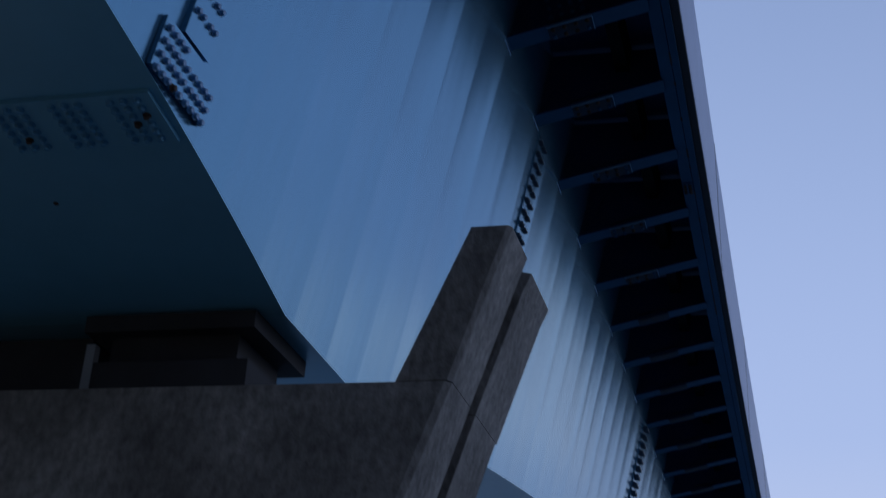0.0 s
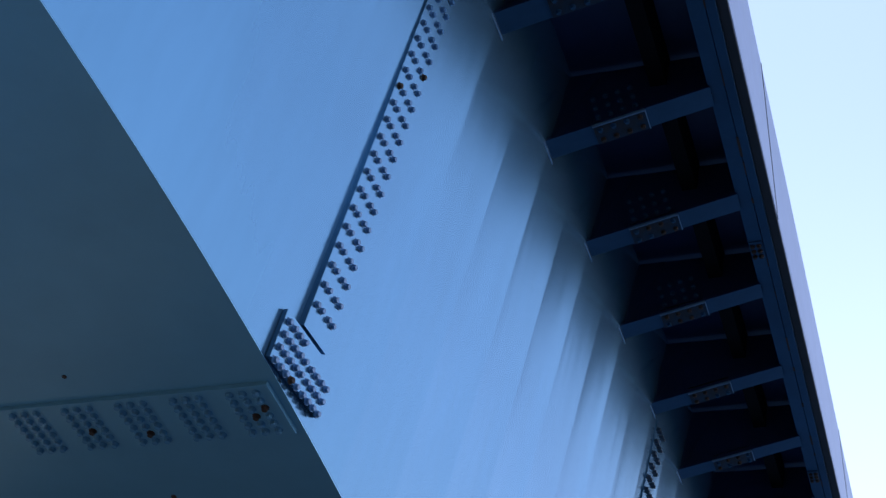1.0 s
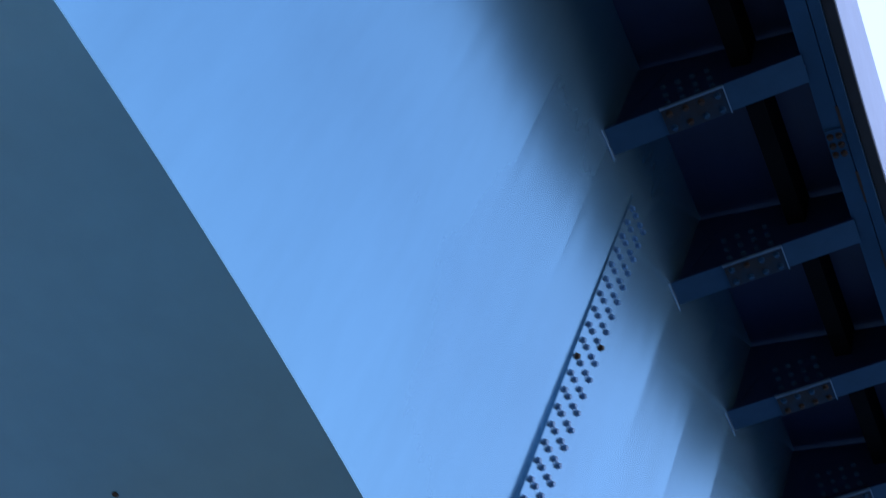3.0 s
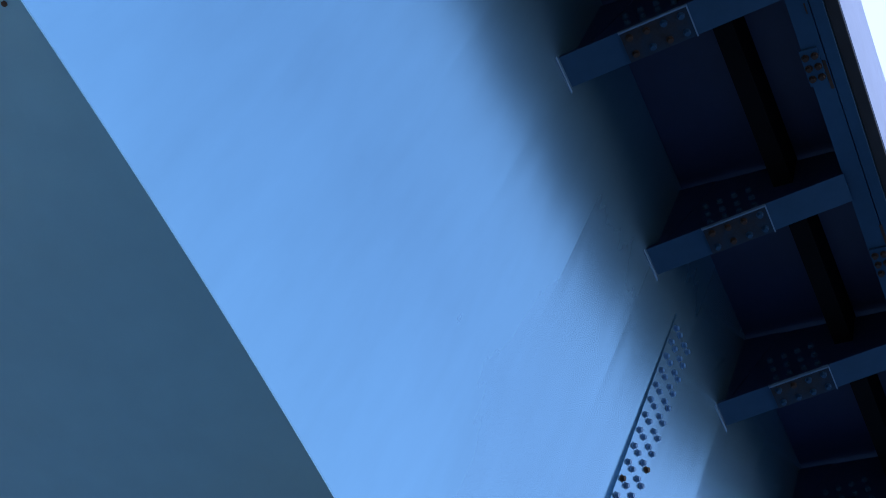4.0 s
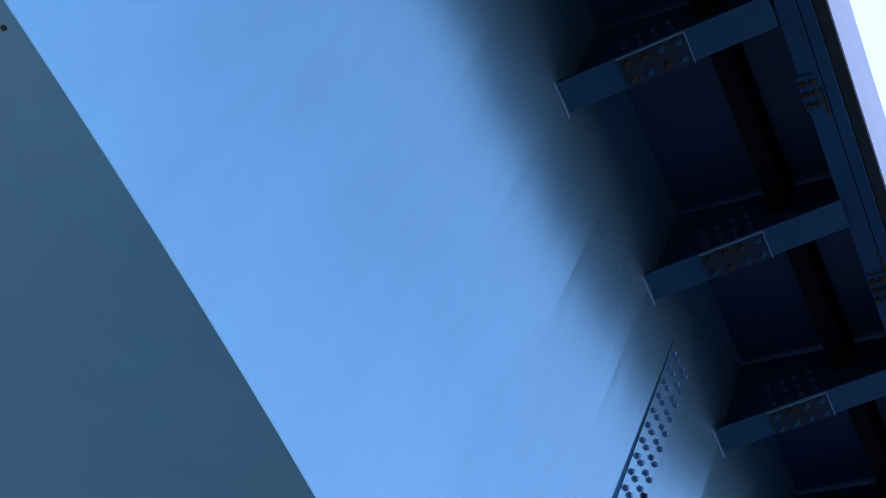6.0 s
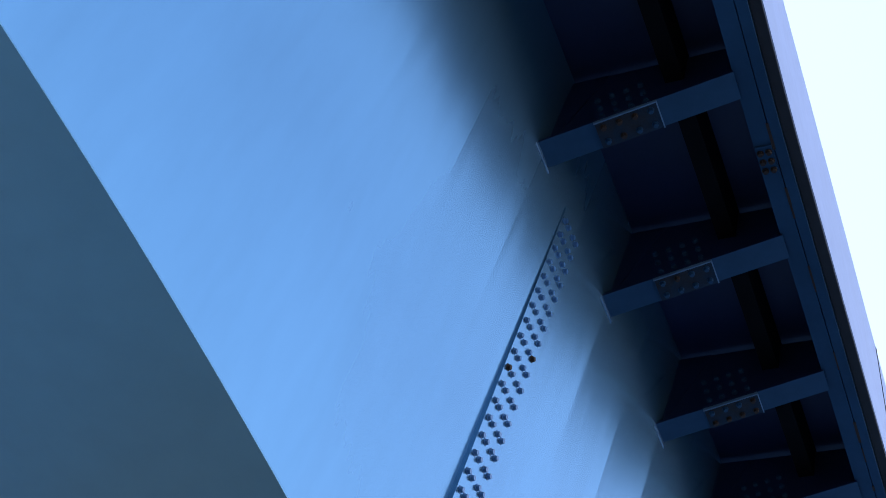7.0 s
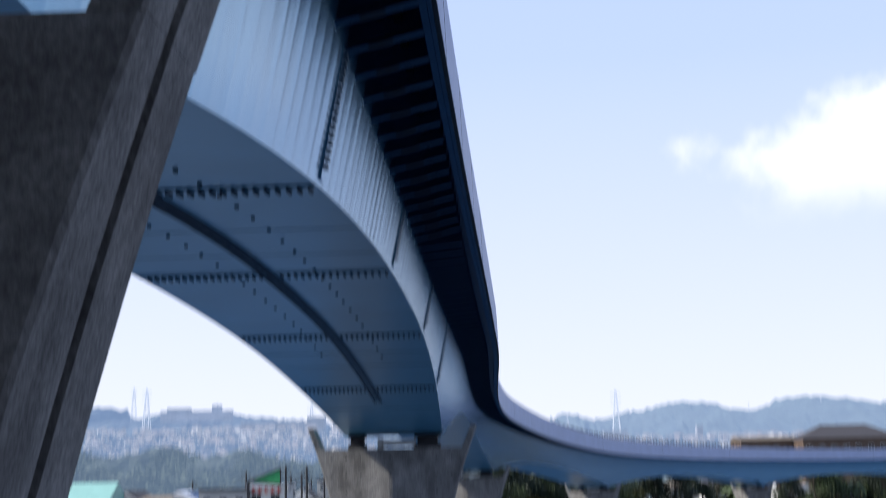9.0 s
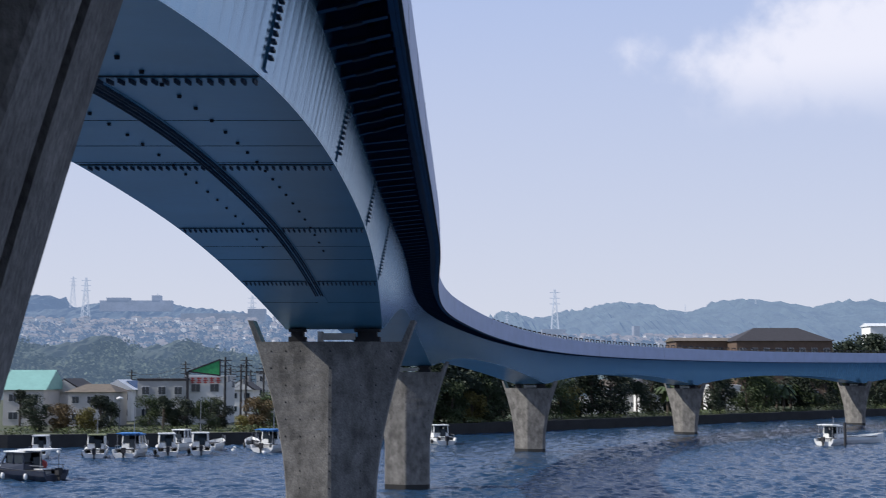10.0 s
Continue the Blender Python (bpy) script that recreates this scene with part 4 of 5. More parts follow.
DARK_TREE = "dense dark green tree on the far bank"
PROTO = [build_tree(1, 7.0, 5.6, LEAF[0], DARK_TREE), build_tree(2, 7.5, 5.0, LEAF[0], DARK_TREE), build_tree(3, 6.5, 6.0, LEAF[1], "leafy mid-green tree on the far bank"),
         build_tree(4, 5.0, 4.6, LEAF[2], "small yellow-green tree on the far bank"), build_tree(5, 6.0, 5.4, LEAF[3], "tree in rusty autumn leaf on the bank"), build_tree(6, 7.5, 4.0, LEAF[0], "pointed dark conifer on the far bank", True)]
USED = set()


def place_tree(kind, px, off, scale):
    """Sets a tree at that bearing, off metres behind the quay."""
    t = (px - 784) / 2400
    y = 150.0
    for _ in range(30):
        y = bank_y(t * y)
    y += off
    m = Matrix.Translation((t * y, y, 1.38)) @ Matrix.Rotation(px * 0.7, 4, "Z")
    if kind in USED:
        ob = copy_thing(PROTO[kind], m)
    else:
        USED.add(kind)
        ob = PROTO[kind]
        ob.matrix_basis = m
    ob.scale = (scale, scale, scale)
    return ob


for kind, px, off, scale in ((0, 68, 9, 0.68), (1, 182, 9, 0.62), (5, 40, 26, 0.8), (4, 112, 8, 0.62), (3, 157, 7, 0.6), (1, 200, 12, 0.5), (5, 292, 10, 0.7), (0, 330, 10, 0.62), (2, 268, 14, 0.66), (2, 372, 9, 0.62), (0, 392, 14, 0.6), (0, 310, 12, 0.58),
                             (4, 456, 8, 0.74), (2, 480, 12, 0.7), (0, 500, 15, 0.85), (3, 430, 6, 0.4), (0, 795, 9, 1.5), (1, 820, 10, 1.5), (2, 845, 8, 1.25), (0, 868, 9, 1.4), (1, 890, 14, 1.5), (0, 770, 12, 1.6), (3, 835, 5, 0.9),
                             (2, 800, 5, 0.9), (2, 862, 5, 0.9), (2, 992, 8, 1.1), (3, 1008, 12, 1.0), (0, 1022, 14, 1.2), (1, 1046, 10, 1.3), (0, 1078, 8, 1.25), (1, 1096, 12, 1.2), (5, 1125, 10, 0.95), (0, 1150, 18, 1.1), (1, 1258, 8, 1.25), (0, 1275, 10, 1.0),
                             (2, 1318, 12, 1.3), (1, 1338, 16, 1.35), (2, 1352, 10, 1.1), (0, 1412, 14, 1.3), (2, 1430, 10, 1.2), (1, 1458, 12, 1.2), (2, 1478, 14, 1.1), (0, 1545, 10, 1.3), (1, 1565, 10, 1.3), (2, 1590, 9, 1.2), (0, 938, 16, 1.3), (1, 960, 14, 1.4), (0, 1180, 16, 1.2), (1, 1215, 15, 1.2),
                             (0, 575, 10, 1.3), (1, 620, 10, 1.3), (0, 660, 10, 1.3), (1, 705, 12, 1.4), (2, 735, 8, 1.2), (0, 1500, 70, 2.3), (1, 1535, 72, 2.4), (0, 1565, 70, 2.4), (1, 1490, 66, 2.1)):
    place_tree(kind, px, off, scale)
palm = build_palm(3, 4.6)
for k, (px, off) in enumerate(((1384, 12), (1372, 16), (1180, 9), (1396, 15))):
    t = (px - 784) / 2400
    y = 200.0
    for _ in range(30):
        y = bank_y(t * y)
    y += off
    m = Matrix.Translation((t * y, y, 1.38))
    ob = palm if k == 0 else copy_thing(palm, m)
    ob.matrix_basis = m


def build_hedge():
    """Low clipped bushes along the quay."""
    rng = random.Random(8)
    verts, faces = [], []
    x = -60.0
    while x < 120:
        y = bank_y(x) + rng.uniform(2.2, 4.0)
        if rng.random() < 0.82:
            h = rng.uniform(0.45, 0.8)
            v, f = leaf_cloud(rng, [((x, y, 1.4 + h * 0.6), (rng.uniform(0.8, 1.5), 0.9, h))], 90, 0.16)
            k = len(verts)
            verts += v
            faces += [tuple(i + k for i in q) for q in f]
        x += rng.uniform(1.0, 1.7)
    me = bpy.data.meshes.new("hedge")
    me.from_pydata(verts, [], faces)
    me.materials.append(LEAF[4])
    tagged(new("hedge", me), "low uneven hedge of light green bushes on the bank", "hedge", kind="stuff")


build_hedge()


def build_far_wood():
    """The crowns of the wooded rise behind the houses, too many to count."""
    rng = random.Random(31)
    verts, faces = [], []
    for k in range(620):
        px = rng.uniform(20, 560) if rng.random() < 0.8 else rng.uniform(860, 1568)
        f = rng.random()
        top = ridge_line(RIDGE_MID, px)
        py = top + 3 + f * (668 - top)
        y = 600 - f * 230
        x, yy, z = sight(px, py, y)
        r = rng.uniform(2.6, 5.2)
        v, q = leaf_cloud(rng, [((x, yy, z), (r * 1.15, r, r * 0.85))], 46, 1.0)
        n = len(verts)
        verts += v
        faces += [tuple(i + n for i in w) for w in q]
    me = bpy.data.meshes.new("far_wood")
    me.from_pydata(verts, [], faces)
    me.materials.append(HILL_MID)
    tagged(new("far_wood", me), "hazy green wood on the rise behind the houses", "wood", kind="stuff")


build_far_wood()


# ---- the near shore, unseen: a terrace under the eye and a plain front behind it ----
# added out of view; its grey sets the light thrown up at the flange
bm = bmesh.new()
box(bm, 10, -31.4, 3.2, 120, 64, 7.4)
tagged(part("pavement", bm, PAVE, None), "unseen grey concrete terrace of the near shore, added under the eye", "pavement", kind="structure")
# added out of view to keep light from behind off the near pier
bm = bmesh.new()
box(bm, 5, -16, 15, 110, 0.5, 18)
tagged(part("unseen_light_block", bm, CONCRETE, None), "unseen plain concrete front behind the terrace, added to block light", "wall", kind="structure")


# ---- houses of the waterfront ----
PLASTER = [shader("plaster_cream", (0.50, 0.485, 0.47), 0.9, scale=0.5, amount=0.15, grain=0.15), shader("plaster_grey", (0.42, 0.42, 0.41), 0.9, scale=0.5, amount=0.15, grain=0.15),
           shader("plaster_white", (0.75, 0.74, 0.72), 0.85, scale=0.5, amount=0.1, grain=0.1), shader("timber_brown", (0.13, 0.085, 0.06), 0.8, scale=0.8, amount=0.25, grain=0.2)]
TILES = [shader("roof_dark", (0.04, 0.036, 0.04), 0.75, scale=1.5, amount=0.3, grain=0.3), shader("roof_brown", (0.16, 0.13, 0.10), 0.8, scale=1.5, amount=0.3, grain=0.3),
         shader("roof_teal", (0.22, 0.42, 0.38), 0.6, scale=1.0, amount=0.15), shader("roof_white", (0.7, 0.71, 0.73), 0.5, scale=1.0, amount=0.1), shader("roof_blue", (0.10, 0.17, 0.30), 0.6, scale=1.0, amount=0.2)]
GLASS = shader("window_glass", (0.03, 0.04, 0.05), 0.12, scale=2, amount=0.2)
FRAME = shader("window_frame", (0.6, 0.6, 0.6), 0.5, scale=2, amount=0.1)
METAL = shader("grey_metal", (0.30, 0.31, 0.33), 0.45, 0.6, scale=3, amount=0.2)


def build_house(name, label, px0, px1, eave, top, y, depth_m, wall, roof, form="gable", windows=2, storeys=2, category="house"):
    """A house by its bearings, its eaves and ridge; the front looks over the water."""
    a, b = sight(px0, eave, y), sight(px1, top, y)
    w, h, rise = b[0] - a[0], a[2] - 1.4, b[2] - a[2]
    house = thing(name, label, category, at=Matrix.Translation(((a[0] + b[0]) / 2, y + depth_m / 2, 1.4)))
    bm = box(bmesh.new(), 0, 0, h / 2, w, depth_m, h)
    part("wall", bm, wall, house)
    bm = bmesh.new()
    e = 0.45
    W, D, z = w / 2 + e, depth_m / 2 + e, h
    if form == "flat":
        box(bm, 0, 0, h + 0.15, w + 0.2, depth_m + 0.2, 0.3)
    else:
        if form == "gable":
            pts = ((-W, -D, z), (W, -D, z), (W, D, z), (-W, D, z), (0, -D, z + rise), (0, D, z + rise))
            faces = ((0, 4, 5, 3), (4, 1, 2, 5), (0, 1, 4), (2, 3, 5), (0, 3, 2, 1))
        elif form == "side":
            pts = ((-W, -D, z), (W, -D, z), (W, D, z), (-W, D, z), (-W, 0, z + rise), (W, 0, z + rise))
            faces = ((0, 1, 5, 4), (2, 3, 4, 5), (0, 4, 3), (1, 2, 5), (0, 3, 2, 1))
        else:
            pts = ((-W, -D, z), (W, -D, z), (W, D, z), (-W, D, z), (-W * 0.45, 0, z + rise), (W * 0.45, 0, z + rise))
            faces = ((0, 1, 5, 4), (2, 3, 4, 5), (0, 4, 3), (1, 2, 5), (0, 3, 2, 1))
        v = [bm.verts.new(p) for p in pts]
        for f in faces:
            bm.faces.new([v[k] for k in f])
        bmesh.ops.recalc_face_normals(bm, faces=bm.faces)
    part("roof", bm, roof, house)
    if form == "gable":
        bm = bmesh.new()
        v = [bm.verts.new(p) for p in ((-w / 2, -depth_m / 2 - 0.46, h), (w / 2, -depth_m / 2 - 0.46, h), (0, -depth_m / 2 - 0.46, h + rise * 0.9))]
        bm.faces.new(v)
        bm.normal_update()
        bmesh.ops.solidify(bm, geom=bm.faces[:], thickness=0.04)
        part("gable", bm, wall, house)
    for s in range(storeys):
        for k in range(windows):
            x = -w / 2 + w * (k + 0.5) / windows
            zz = h * (s + 0.55) / storeys
            ww, hh = min(1.7, w / windows * 0.5), min(1.2, h / storeys * 0.45)
            bm = box(bmesh.new(), x, -depth_m / 2 - 0.02, zz, ww, 0.08, hh)
            win = part("window", bm, FRAME, house)
            bm = bmesh.new()
            for q in (-1, 1):
                box(bm, x + q * ww * 0.235, -depth_m / 2 - 0.07, zz, ww * 0.43, 0.03, hh * 0.86)
            part("pane", bm, GLASS, win)
    return house


H = "waterfront house"
build_house("house", "cream house with a teal roof behind the quay", 10, 81, 690, 655, 188, 9, PLASTER[0], TILES[2], "side", 2, 2)
build_house("house", "cream house with a dark gable roof", 84, 152, 694, 670, 196, 9, PLASTER[0], TILES[0], "gable", 2, 2)
build_house("house", "cream house with a brown hipped roof", 124, 204, 694, 680, 184, 8, PLASTER[0], TILES[1], "hip", 3, 2)
build_house("house", "white house with a pale gable roof", 186, 236, 690, 672, 205, 8, PLASTER[2], TILES[3], "gable", 2, 2)
build_house("house", "grey house with a blue roof", 212, 246, 692, 674, 208, 8, PLASTER[1], TILES[4], "gable", 1, 2)
build_house("workshop", "grey flat-roofed workshop with a wide upper window", 246, 332, 674, 672, 190, 10, PLASTER[1], TILES[0], "flat", 3, 2, "workshop")
shop = build_house("car_workshop", "white car workshop with an outer stair and red lettering", 332, 398, 668, 665, 192, 10, PLASTER[2], TILES[3], "flat", 2, 2, "workshop")
build_house("house", "small white house behind the street poles", 405, 450, 690, 672, 230, 8, PLASTER[2], TILES[0], "gable", 2, 2)
build_house("house", "grey apartment house with balconies", 455, 520, 660, 655, 250, 10, PLASTER[1], TILES[0], "flat", 3, 3)
build_house("house", "cream house behind the waterfront trees", 560, 640, 690, 670, 230, 9, PLASTER[0], TILES[0], "hip", 3, 2)
build_house("villa", "broad brown timber villa with a dark hipped roof", 1303, 1472, 604, 579, 300, 16, PLASTER[3], TILES[0], "hip", 8, 3, "house")
build_house("house", "timber house with a flat dark roof", 1196, 1300, 604, 597, 310, 14, PLASTER[3], TILES[1], "side", 6, 3)
build_house("house", "white house with a wide porch behind the trees", 1130, 1184, 680, 668, 250, 9, PLASTER[2], TILES[0], "hip", 3, 2)
build_house("house", "grey house with a low roof among trees", 1070, 1128, 684, 672, 258, 9, PLASTER[1], TILES[1], "side", 3, 2)
build_house("pavilion", "white pavilion with dark openings behind the hedge", 1256, 1308, 684, 680, 268, 8, PLASTER[2], TILES[3], "flat", 2, 1, "pavilion")
build_house("house", "brown house behind the palm trees", 1330, 1440, 690, 676, 300, 9, PLASTER[3], TILES[0], "hip", 4, 2)
build_house("wall_house", "long white garden house behind the hedge", 1028, 1100, 706, 700, 240, 5, PLASTER[2], TILES[3], "flat", 2, 1, "garden house")
build_house("house", "white house on the wooded rise", 1540, 1600, 578, 572, 420, 9, PLASTER[2], TILES[3], "side", 3, 2)


def bars(name, parent, x0, x1, z0, z1, y, material, n):
    """Writing that cannot be made out, as plain bars, three to a character."""
    for k in range(n):
        w = (x1 - x0) / n
        bm = bmesh.new()
        for j in range(3):
            box(bm, x0 + w * (k + 0.5), y, z0 + (z1 - z0) * (j + 0.5) / 3, w * (0.5 + 0.22 * ((k + j) % 2)), 0.05, (z1 - z0) * 0.17)
        box(bm, x0 + w * (k + 0.45), y - 0.004, (z0 + z1) / 2, w * 0.13, 0.05, z1 - z0)
        part(name, bm, material, parent)


RED = shader("sign_red", (0.45, 0.06, 0.05), 0.6, scale=2, amount=0.2)
GREEN = shader("sign_green", (0.05, 0.40, 0.13), 0.6, scale=3, amount=0.35, grain=0.3)
bars("lettering", shop, -2.2, 2.3, 5.75, 6.6, -5.14, RED, 5)
# stair on the workshop's front
for k in range(10):
    part("step", box(bmesh.new(), -0.6 + k * 0.28, -5.5, 1.0 + k * 0.26, 0.34, 0.9, 0.06), METAL, shop)


def build_green_sign():
    y = 186.0
    a, b, c = (Vector(sight(*p, y)) for p in ((335, 658), (391, 637), (391, 665)))
    sign = thing("green_sign", "tilted green triangular sign with a dark frame on a post", "sign")
    bm = bmesh.new()
    bm.faces.new([bm.verts.new(p) for p in (a, b, c)])
    bm.normal_update()
    bmesh.ops.solidify(bm, geom=bm.faces[:], thickness=0.12)
    part("board", bm, GREEN, sign)
    for p, q in ((a, b), (b, c), (c, a)):
        m = Matrix.Translation((p + q) / 2 + Vector((0, -0.1, 0))) @ (q - p).to_track_quat("Z", "Y").to_matrix().to_4x4()
        part("frame", box(bmesh.new(), 0, 0, 0, 0.16, 0.2, (q - p).length + 0.1, m), DARK, sign)
    part("post", box(bmesh.new(), a.x - 0.1, y, (a.z + 1.4) / 2, 0.3, 0.3, a.z - 1.4), DARK, sign)


build_green_sign()


def build_pole(px, top, y, lamp=False):
    x, yy, z = sight(px, top, y)
    h = z - 1.4
    if lamp:
        pole = thing("street_lamp", "slim street lamp with a white globe on the bank", "street lamp", "street lamps", at=Matrix.Translation((x, yy, 1.38)))
        bm = bmesh.new()
        bmesh.ops.create_cone(bm, cap_ends=True, segments=8, radius1=0.08, radius2=0.05, depth=h, matrix=Matrix.Translation((0, 0, h / 2)))
        part("post", bm, METAL, pole)
        bm = bmesh.new()
        bmesh.ops.create_icosphere(bm, subdivisions=2, radius=0.34, matrix=Matrix.Translation((0, 0, h)) @ Matrix.Diagonal((1.3, 1.3, 0.7, 1)))
        part("globe", bm, PLASTER[2], pole)
        return pole
    pole = thing("utility_pole", "grey concrete utility pole with crossarms", "pole", "utility poles", at=Matrix.Translation((x, yy, 1.38)))
    bm = bmesh.new()
    bmesh.ops.create_cone(bm, cap_ends=True, segments=8, radius1=0.2, radius2=0.13, depth=h, matrix=Matrix.Translation((0, 0, h / 2)))
    part("post", bm, DARK, pole)
    for f in (0.78, 0.87, 0.95):
        part("crossarm", box(bmesh.new(), 0, 0, h * f, 1.7, 0.1, 0.12), DARK, pole)
    bm = bmesh.new()
    bmesh.ops.create_cone(bm, cap_ends=True, segments=8, radius1=0.26, radius2=0.26, depth=0.8, matrix=Matrix.Translation((0.4, 0, h * 0.68)))
    part("transformer", bm, METAL, pole)
    return pole


POLES = [(400, 632, 186), (409, 650, 200), (437, 632, 190), (428, 645, 215), (445, 655, 240), (468, 640, 230), (330, 640, 230), (235, 655, 240)]
for q in POLES:
    build_pole(*q)
for q in ((809, 688, 205), (1153, 672, 250), (1150, 690, 244), (215, 705, 172), (1545, 672, 300), (1292, 690, 262)):
    build_pole(*q, lamp=True)


def build_wire(p, q, sag):
    cu = bpy.data.curves.new("overhead_wire", "CURVE")
    cu.dimensions, cu.bevel_depth = "3D", 0.03
    sp = cu.splines.new("POLY")
    sp.points.add(12)
    for k in range(13):
        f = k / 12
        v = Vector(p).lerp(Vector(q), f) - Vector((0, 0, sag * 4 * f * (1 - f)))
        sp.points[k].co = (*v, 1)
    cu.materials.append(DARK)
    tagged(new("overhead_wire", cu), "thin dark overhead wire between utility poles", "wire", "overhead wires")


for a, b in ((0, 2), (1, 2), (2, 4), (2, 5), (6, 0), (7, 6)):
    for dz in (0.5, 1.2, 2.6):
        p, q = sight(*POLES[a]), sight(*POLES[b])
        build_wire((p[0], p[1], p[2] - dz), (q[0], q[1], q[2] - dz), 0.9)


# ---- boats at their moorings ----
HULL = shader("boat_white", (0.82, 0.82, 0.80), 0.4, scale=1.5, amount=0.12, grain=0.1)
HULL_DARK = shader("boat_navy", (0.02, 0.03, 0.06), 0.4, scale=1.5, amount=0.3)
CANVAS = [shader("canvas_blue", (0.06, 0.22, 0.55), 0.8, scale=3, amount=0.25), shader("canvas_olive", (0.24, 0.26, 0.14), 0.8, scale=3, amount=0.25), HULL]


def hull_mesh(L, B, H0):
    loops = []
    for k in range(13):
        f = k / 12
        y = (f - 0.5) * L
        w = B / 2 * (1 - max(0, (f - 0.45) / 0.55) ** 2.2)
        w = max(w, 0.03)
        z = H0 * (0.85 + 0.45 * f * f)
        loops.append([(-w, y, z), (-w * 0.93, y, z * 0.5), (-w * 0.62, y, -0.12), (0, y, -0.3 * (1 - f * 0.6)), (w * 0.62, y, -0.12), (w * 0.93, y, z * 0.5), (w, y, z), (w * 0.88, y, z), (w * 0.8, y, z * 0.6), (-w * 0.8, y, z * 0.6), (-w * 0.88, y, z)])
    return strip(bmesh.new(), loops, True)


def build_boat(label, px, water_py, turn, L=6.8, B=2.5, hull=HULL, top=HULL, mast=0.0, canopy=False, open_deck=False, house=None):
    y = 2400 * 8.5 / (water_py - 662)
    at = Matrix.Translation(((px - 784) / 2400 * y, y, 0.02)) @ Matrix.Rotation(radians(turn), 4, "Z")
    boat = thing("motor_boat", label, "boat", "moored boats", at=at)
    part("hull", hull_mesh(L, B, 0.95), hull, boat)
    part("rubbing_strake", box(bmesh.new(), 0, -L * 0.08, 0.8, B * 0.99, L * 0.62, 0.06), DARK, boat)
    if not open_deck:
        w, l = B * 0.76, L * 0.36
        bm = bmesh.new()
        # coaming with a raked front, then pillars round a glazed wheelhouse
        v = [bm.verts.new(p) for p in ((-w / 2, -l / 2, 0.7), (w / 2, -l / 2, 0.7), (w / 2, l * 0.62, 0.7), (-w / 2, l * 0.62, 0.7), (-w * 0.48, -l * 0.46, 1.32), (w * 0.48, -l * 0.46, 1.32), (w * 0.44, l * 0.5, 1.32), (-w * 0.44, l * 0.5, 1.32))]
        for f in ((0, 1, 5, 4), (1, 2, 6, 5), (2, 3, 7, 6), (3, 0, 4, 7), (4, 5, 6, 7), (3, 2, 1, 0)):
            bm.faces.new([v[k] for k in f])
        bmesh.ops.bevel(bm, geom=bm.edges[:], offset=0.06, segments=2, affect="EDGES")
        cabin = part("cabin", bm, house or HULL, boat)
        for sx in (1, -1):
            for y0, y1 in ((-l * 0.44, -l * 0.4), (0.0, -l * 0.02), (l * 0.46, l * 0.24)):
                q = Vector((sx * w * 0.43, y1, 2.2)) - Vector((sx * w * 0.46, y0, 1.3))
                m = Matrix.Translation((sx * w * 0.445, (y0 + y1) / 2, 1.75)) @ q.to_track_quat("Z", "Y").to_matrix().to_4x4()
                part("pillar", box(bmesh.new(), 0, 0, 0, 0.11, 0.11, q.length, m), house or HULL, cabin)
            part("window", box(bmesh.new(), sx * w * 0.44, -l * 0.07, 1.76, 0.03, l * 0.62, 0.8), GLASS, cabin)
        part("windscreen", box(bmesh.new(), 0, l * 0.33, 1.72, w * 0.8, 0.04, 0.88, Matrix.Identity(4)), GLASS, cabin)
        part("doorway", box(bmesh.new(), w * 0.1, -l * 0.505, 1.28, w * 0.34, 0.05, 1.0), GLASS, cabin)
        part("window", box(bmesh.new(), -w * 0.27, -l * 0.43, 1.76, w * 0.3, 0.05, 0.72), GLASS, cabin)
        bm = box(bmesh.new(), 0, -l * 0.08, 2.24, w * 1.06, l * 0.86, 0.12)
        bmesh.ops.bevel(bm, geom=bm.edges[:], offset=0.05, segments=2, affect="EDGES")
        part("cabin_roof", bm, top, boat)
        part("foredeck", box(bmesh.new(), 0, L * 0.27, 0.98, B * 0.46, L * 0.22, 0.16), HULL, boat)
        part("engine_box", box(bmesh.new(), 0, -L * 0.3, 0.72, B * 0.36, L * 0.12, 0.4), HULL, boat)
    for sx in (1, -1):
        part("stern_rail", box(bmesh.new(), sx * B * 0.4, -L * 0.36, 1.2, 0.05, L * 0.2, 0.05), METAL, boat)
        part("rail_post", box(bmesh.new(), sx * B * 0.4, -L * 0.45, 1.0, 0.05, 0.05, 0.45), METAL, boat)
    if canopy:
        part("canopy", box(bmesh.new(), 0, -L * 0.25, 2.42, B * 0.8, L * 0.34, 0.1), top, boat)
        for sx in (1, -1):
            part("canopy_post", box(bmesh.new(), sx * B * 0.36, -L * 0.4, 1.6, 0.05, 0.05, 1.6), METAL, boat)
    bm = bmesh.new()
    box(bm, 0, -L * 0.53, 0.75, 0.36, 0.45, 0.55)
    box(bm, 0, -L * 0.54, 0.2, 0.16, 0.22, 0.9)
    part("outboard_motor", bm, DARK, boat)
    for k in range(5):
        f = k / 4
        part("rail_post", box(bmesh.new(), B * 0.42 * (1 - f ** 2 * 0.9), L * (0.16 + 0.3 * f), 1.35, 0.04, 0.04, 0.5), METAL, boat)
    for sy in (-0.25, 0.08):
        bm = bmesh.new()
        bmesh.ops.create_icosphere(bm, subdivisions=2, radius=0.17, matrix=Matrix.Translation((-B * 0.52, L * sy, 0.35)) @ Matrix.Diagonal((1, 1, 1.6, 1)))
        part("fender", bm, HULL if hull is HULL_DARK else DARK, boat)
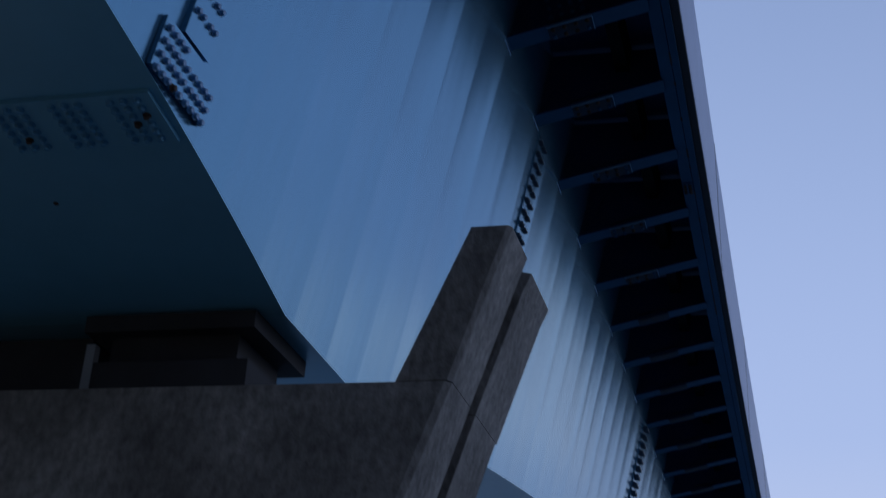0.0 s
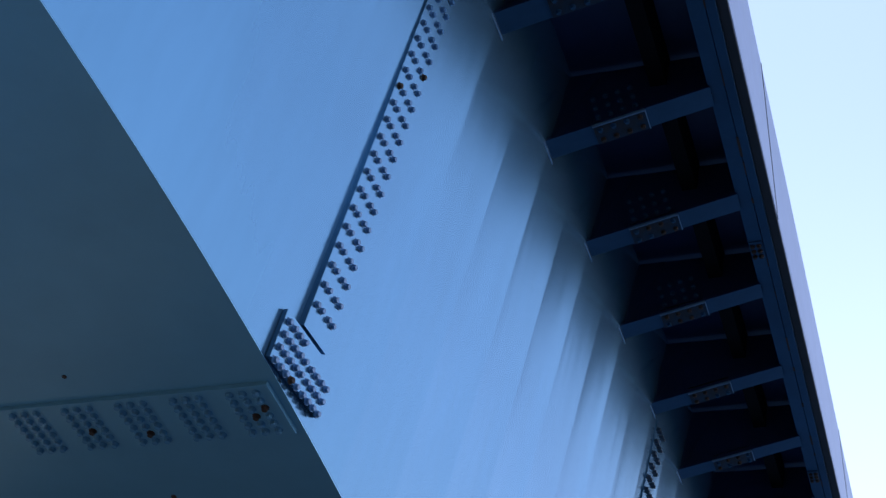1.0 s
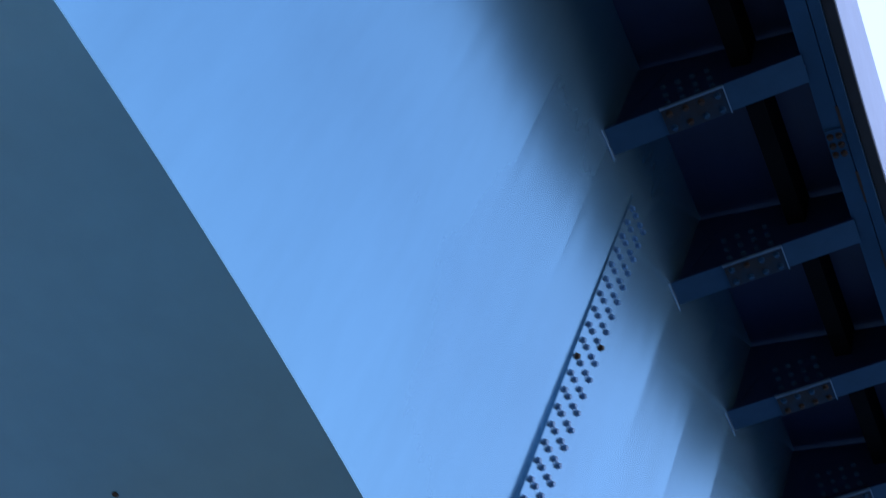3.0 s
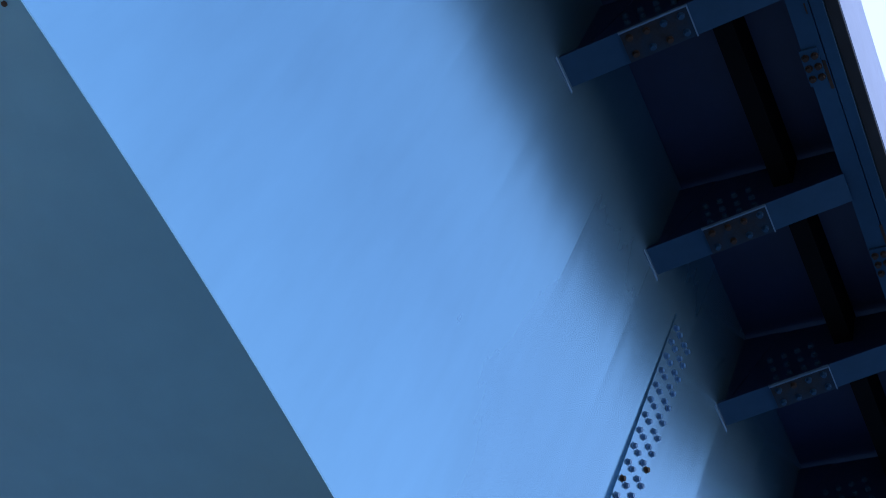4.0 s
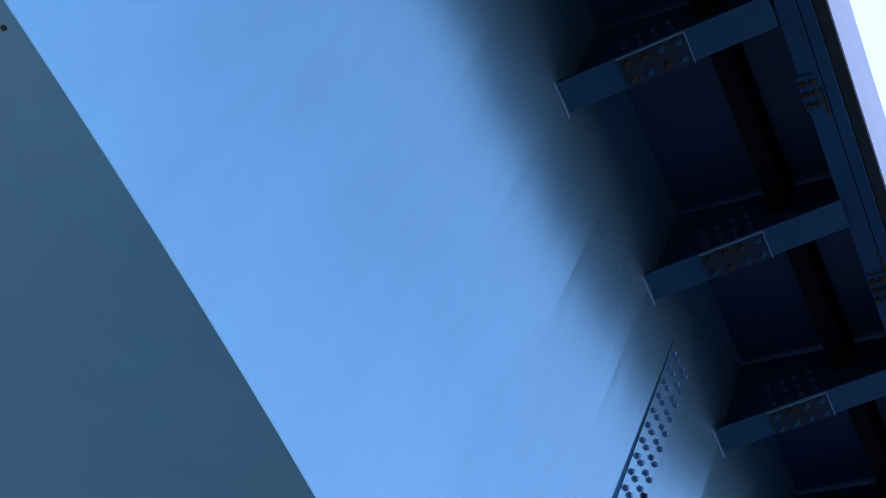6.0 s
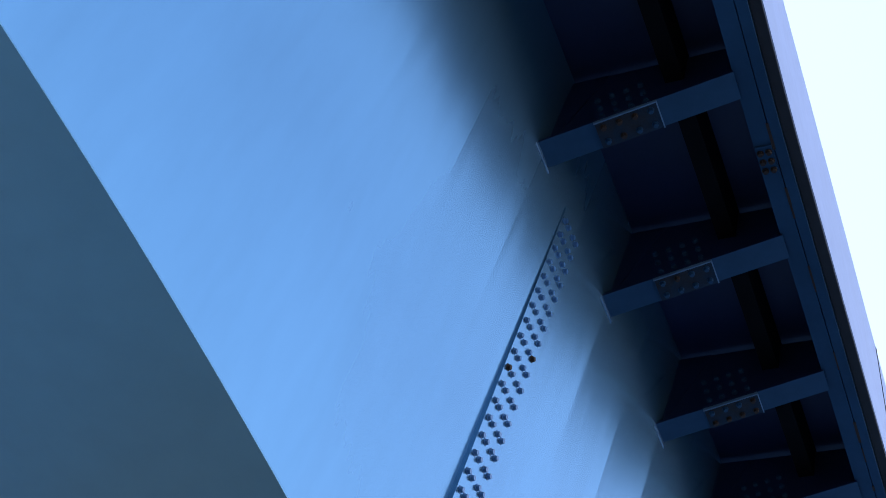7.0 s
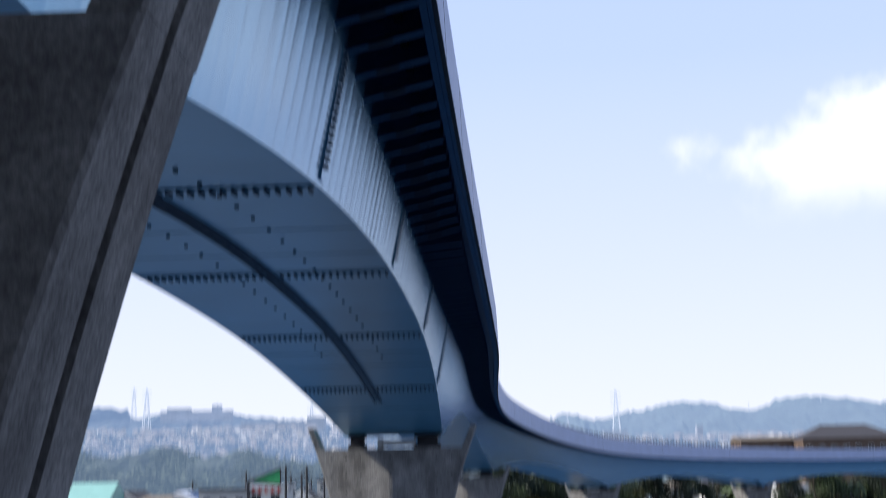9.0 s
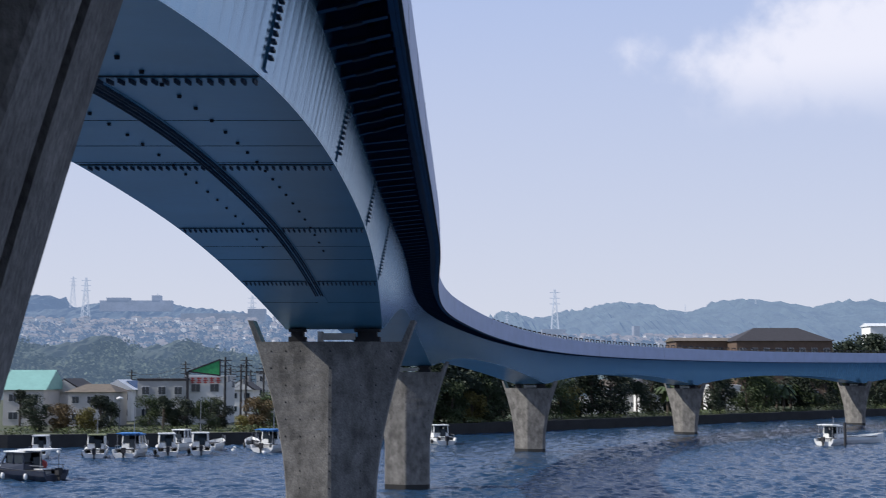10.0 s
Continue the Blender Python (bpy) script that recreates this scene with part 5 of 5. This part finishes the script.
    if mast:
        bm = bmesh.new()
        bmesh.ops.create_cone(bm, cap_ends=True, segments=6, radius1=0.05, radius2=0.03, depth=mast, matrix=Matrix.Translation((0, 0, 2.3 + mast / 2)))
        part("mast", bm, METAL, boat)
    return boat


work = build_boat("dark work boat with a white wheelhouse and black tyres", 46, 846, 62, 7.5, 2.8, HULL_DARK, HULL, 0, True, False, HULL_DARK)
build_boat("small white motor boat with a low cabin", 79, 809, 7, 5.2, 2.0)
build_boat("white cabin boat with an olive roof", 177, 807, 9, 6.0, 2.4, HULL, CANVAS[1], 2.6)
build_boat("white cabin boat under a blue canvas", 242, 806, -5, 6.4, 2.6, HULL, CANVAS[0], 2.8, True)
build_boat("white cabin cruiser at its mooring", 299, 804, 14, 5.8, 2.3)
build_boat("low white boat lying behind another", 326, 795, -20, 5.0, 2.2)
build_boat("white motor boat with a thin mast", 358, 802, 12, 5.8, 2.3, HULL, HULL, 3.6)
build_boat("open white boat alongside a cabin boat", 384, 795, -12, 4.6, 2.0, HULL, HULL, 0, False, True)
build_boat("small grey open boat near the quay", 449, 792, 10, 4.2, 1.7, HULL, HULL, 0, False, True)
build_boat("white cabin boat with a bright blue roof", 487, 797, -16, 6.6, 2.7, HULL, CANVAS[0], 3.2, True)
build_boat("white boat half hidden beside a bridge pier", 776, 784, 18, 6.4, 2.6)
build_boat("white cabin boat tied to a dark pile", 1470, 786, -38, 6.2, 2.4, HULL, HULL, 1.0, True)
build_boat("open white boat with a covered motor", 1520, 783, -72, 6.2, 2.2, HULL, HULL, 0, False, True)
bm = bmesh.new()
bmesh.ops.create_icosphere(bm, subdivisions=2, radius=0.42, matrix=Matrix.Translation((1.35, -0.9, 1.1)))
part("buoy", bm, RED, work, "round red buoy")
pile_y = 2400 * 8.5 / (788 - 662)
bm = bmesh.new()
bmesh.ops.create_cone(bm, cap_ends=True, segments=12, radius1=0.17, radius2=0.16, depth=4.2, matrix=Matrix.Translation(((1490 - 784) / 2400 * pile_y, pile_y, 0.65)))
tagged(part("mooring_pile", bm, DARK, None), "dark steel mooring pile standing in the water", "pile")
rng = random.Random(21)
for px, py in ((110, 800), (403, 795), (416, 797), (418, 793), (440, 782), (1450, 735), (232, 806), (470, 801)):
    y = 2400 * 8.5 / (py - 662)
    bm = bmesh.new()
    bmesh.ops.create_icosphere(bm, subdivisions=2, radius=0.22, matrix=Matrix.Translation(((px - 784) / 2400 * y, y, 0.08)))
    tagged(part("mooring_buoy", bm, HULL, None), "small round white mooring buoy floating", "buoy", "mooring buoys")


# ---- a white van that drives along the bank behind the trees ----
def build_van():
    van = thing("van", "small white delivery van driving behind the trees", "van")
    loops = []
    for x in (-0.82, -0.78, 0.78, 0.82):
        k = 0.96 if abs(x) > 0.8 else 1.0
        loops.append([(x, -2.1 * k, 0.35), (x, 1.95 * k, 0.35), (x, 2.1 * k, 0.9), (x, 1.75 * k, 1.15), (x, 1.2 * k, 1.85 * k), (x, -2.05 * k, 1.9 * k)])
    body = part("body", strip(bmesh.new(), loops, True), HULL, van)
    part("windscreen", box(bmesh.new(), 0, 1.52, 1.5, 1.4, 0.05, 0.7, Matrix.Translation((0, 0, 0))), GLASS, body)
    for sx in (-1, 1):
        part("window", box(bmesh.new(), sx * 0.825, 0.8, 1.45, 0.02, 0.7, 0.45), GLASS, body)
    for sx in (-0.75, 0.75):
        for sy in (-1.35, 1.35):
            bm = bmesh.new()
            bmesh.ops.create_cone(bm, cap_ends=True, segments=14, radius1=0.3, radius2=0.3, depth=0.2)
            w = part("wheel", bm, DARK, van)
            w.matrix_basis = Matrix.Translation((sx, sy, 0.3)) @ pose(0, 0, 0, 0, 90)
    return van


van = build_van()
VAN_FROM, VAN_TO = Vector((20.0, 225.0, 1.41)), Vector((32.0, 236.0, 1.41))
VAN_TURN = math.degrees(math.atan2(-(VAN_TO - VAN_FROM).x, (VAN_TO - VAN_FROM).y))


def motions():
    def van_at(f):
        p = VAN_FROM.lerp(VAN_TO, f)
        return pose(p.x, p.y, p.z, 0, 0, VAN_TURN)
    walk(water, [(0.0, pose(0, 0, 0)), (5.0, pose(0.9, -1.6, 0)), (10.0, pose(1.8, -3.2, 0))])
    walk(van, [(0.0, van_at(-0.5)), (8.0, van_at(-0.5)), (9.0, van_at(0.1)), (9.5, van_at(0.5)), (10.0, van_at(0.8))])


# ---- the brackets under the deck, last of all ----
build_ribs(spans)


motions()
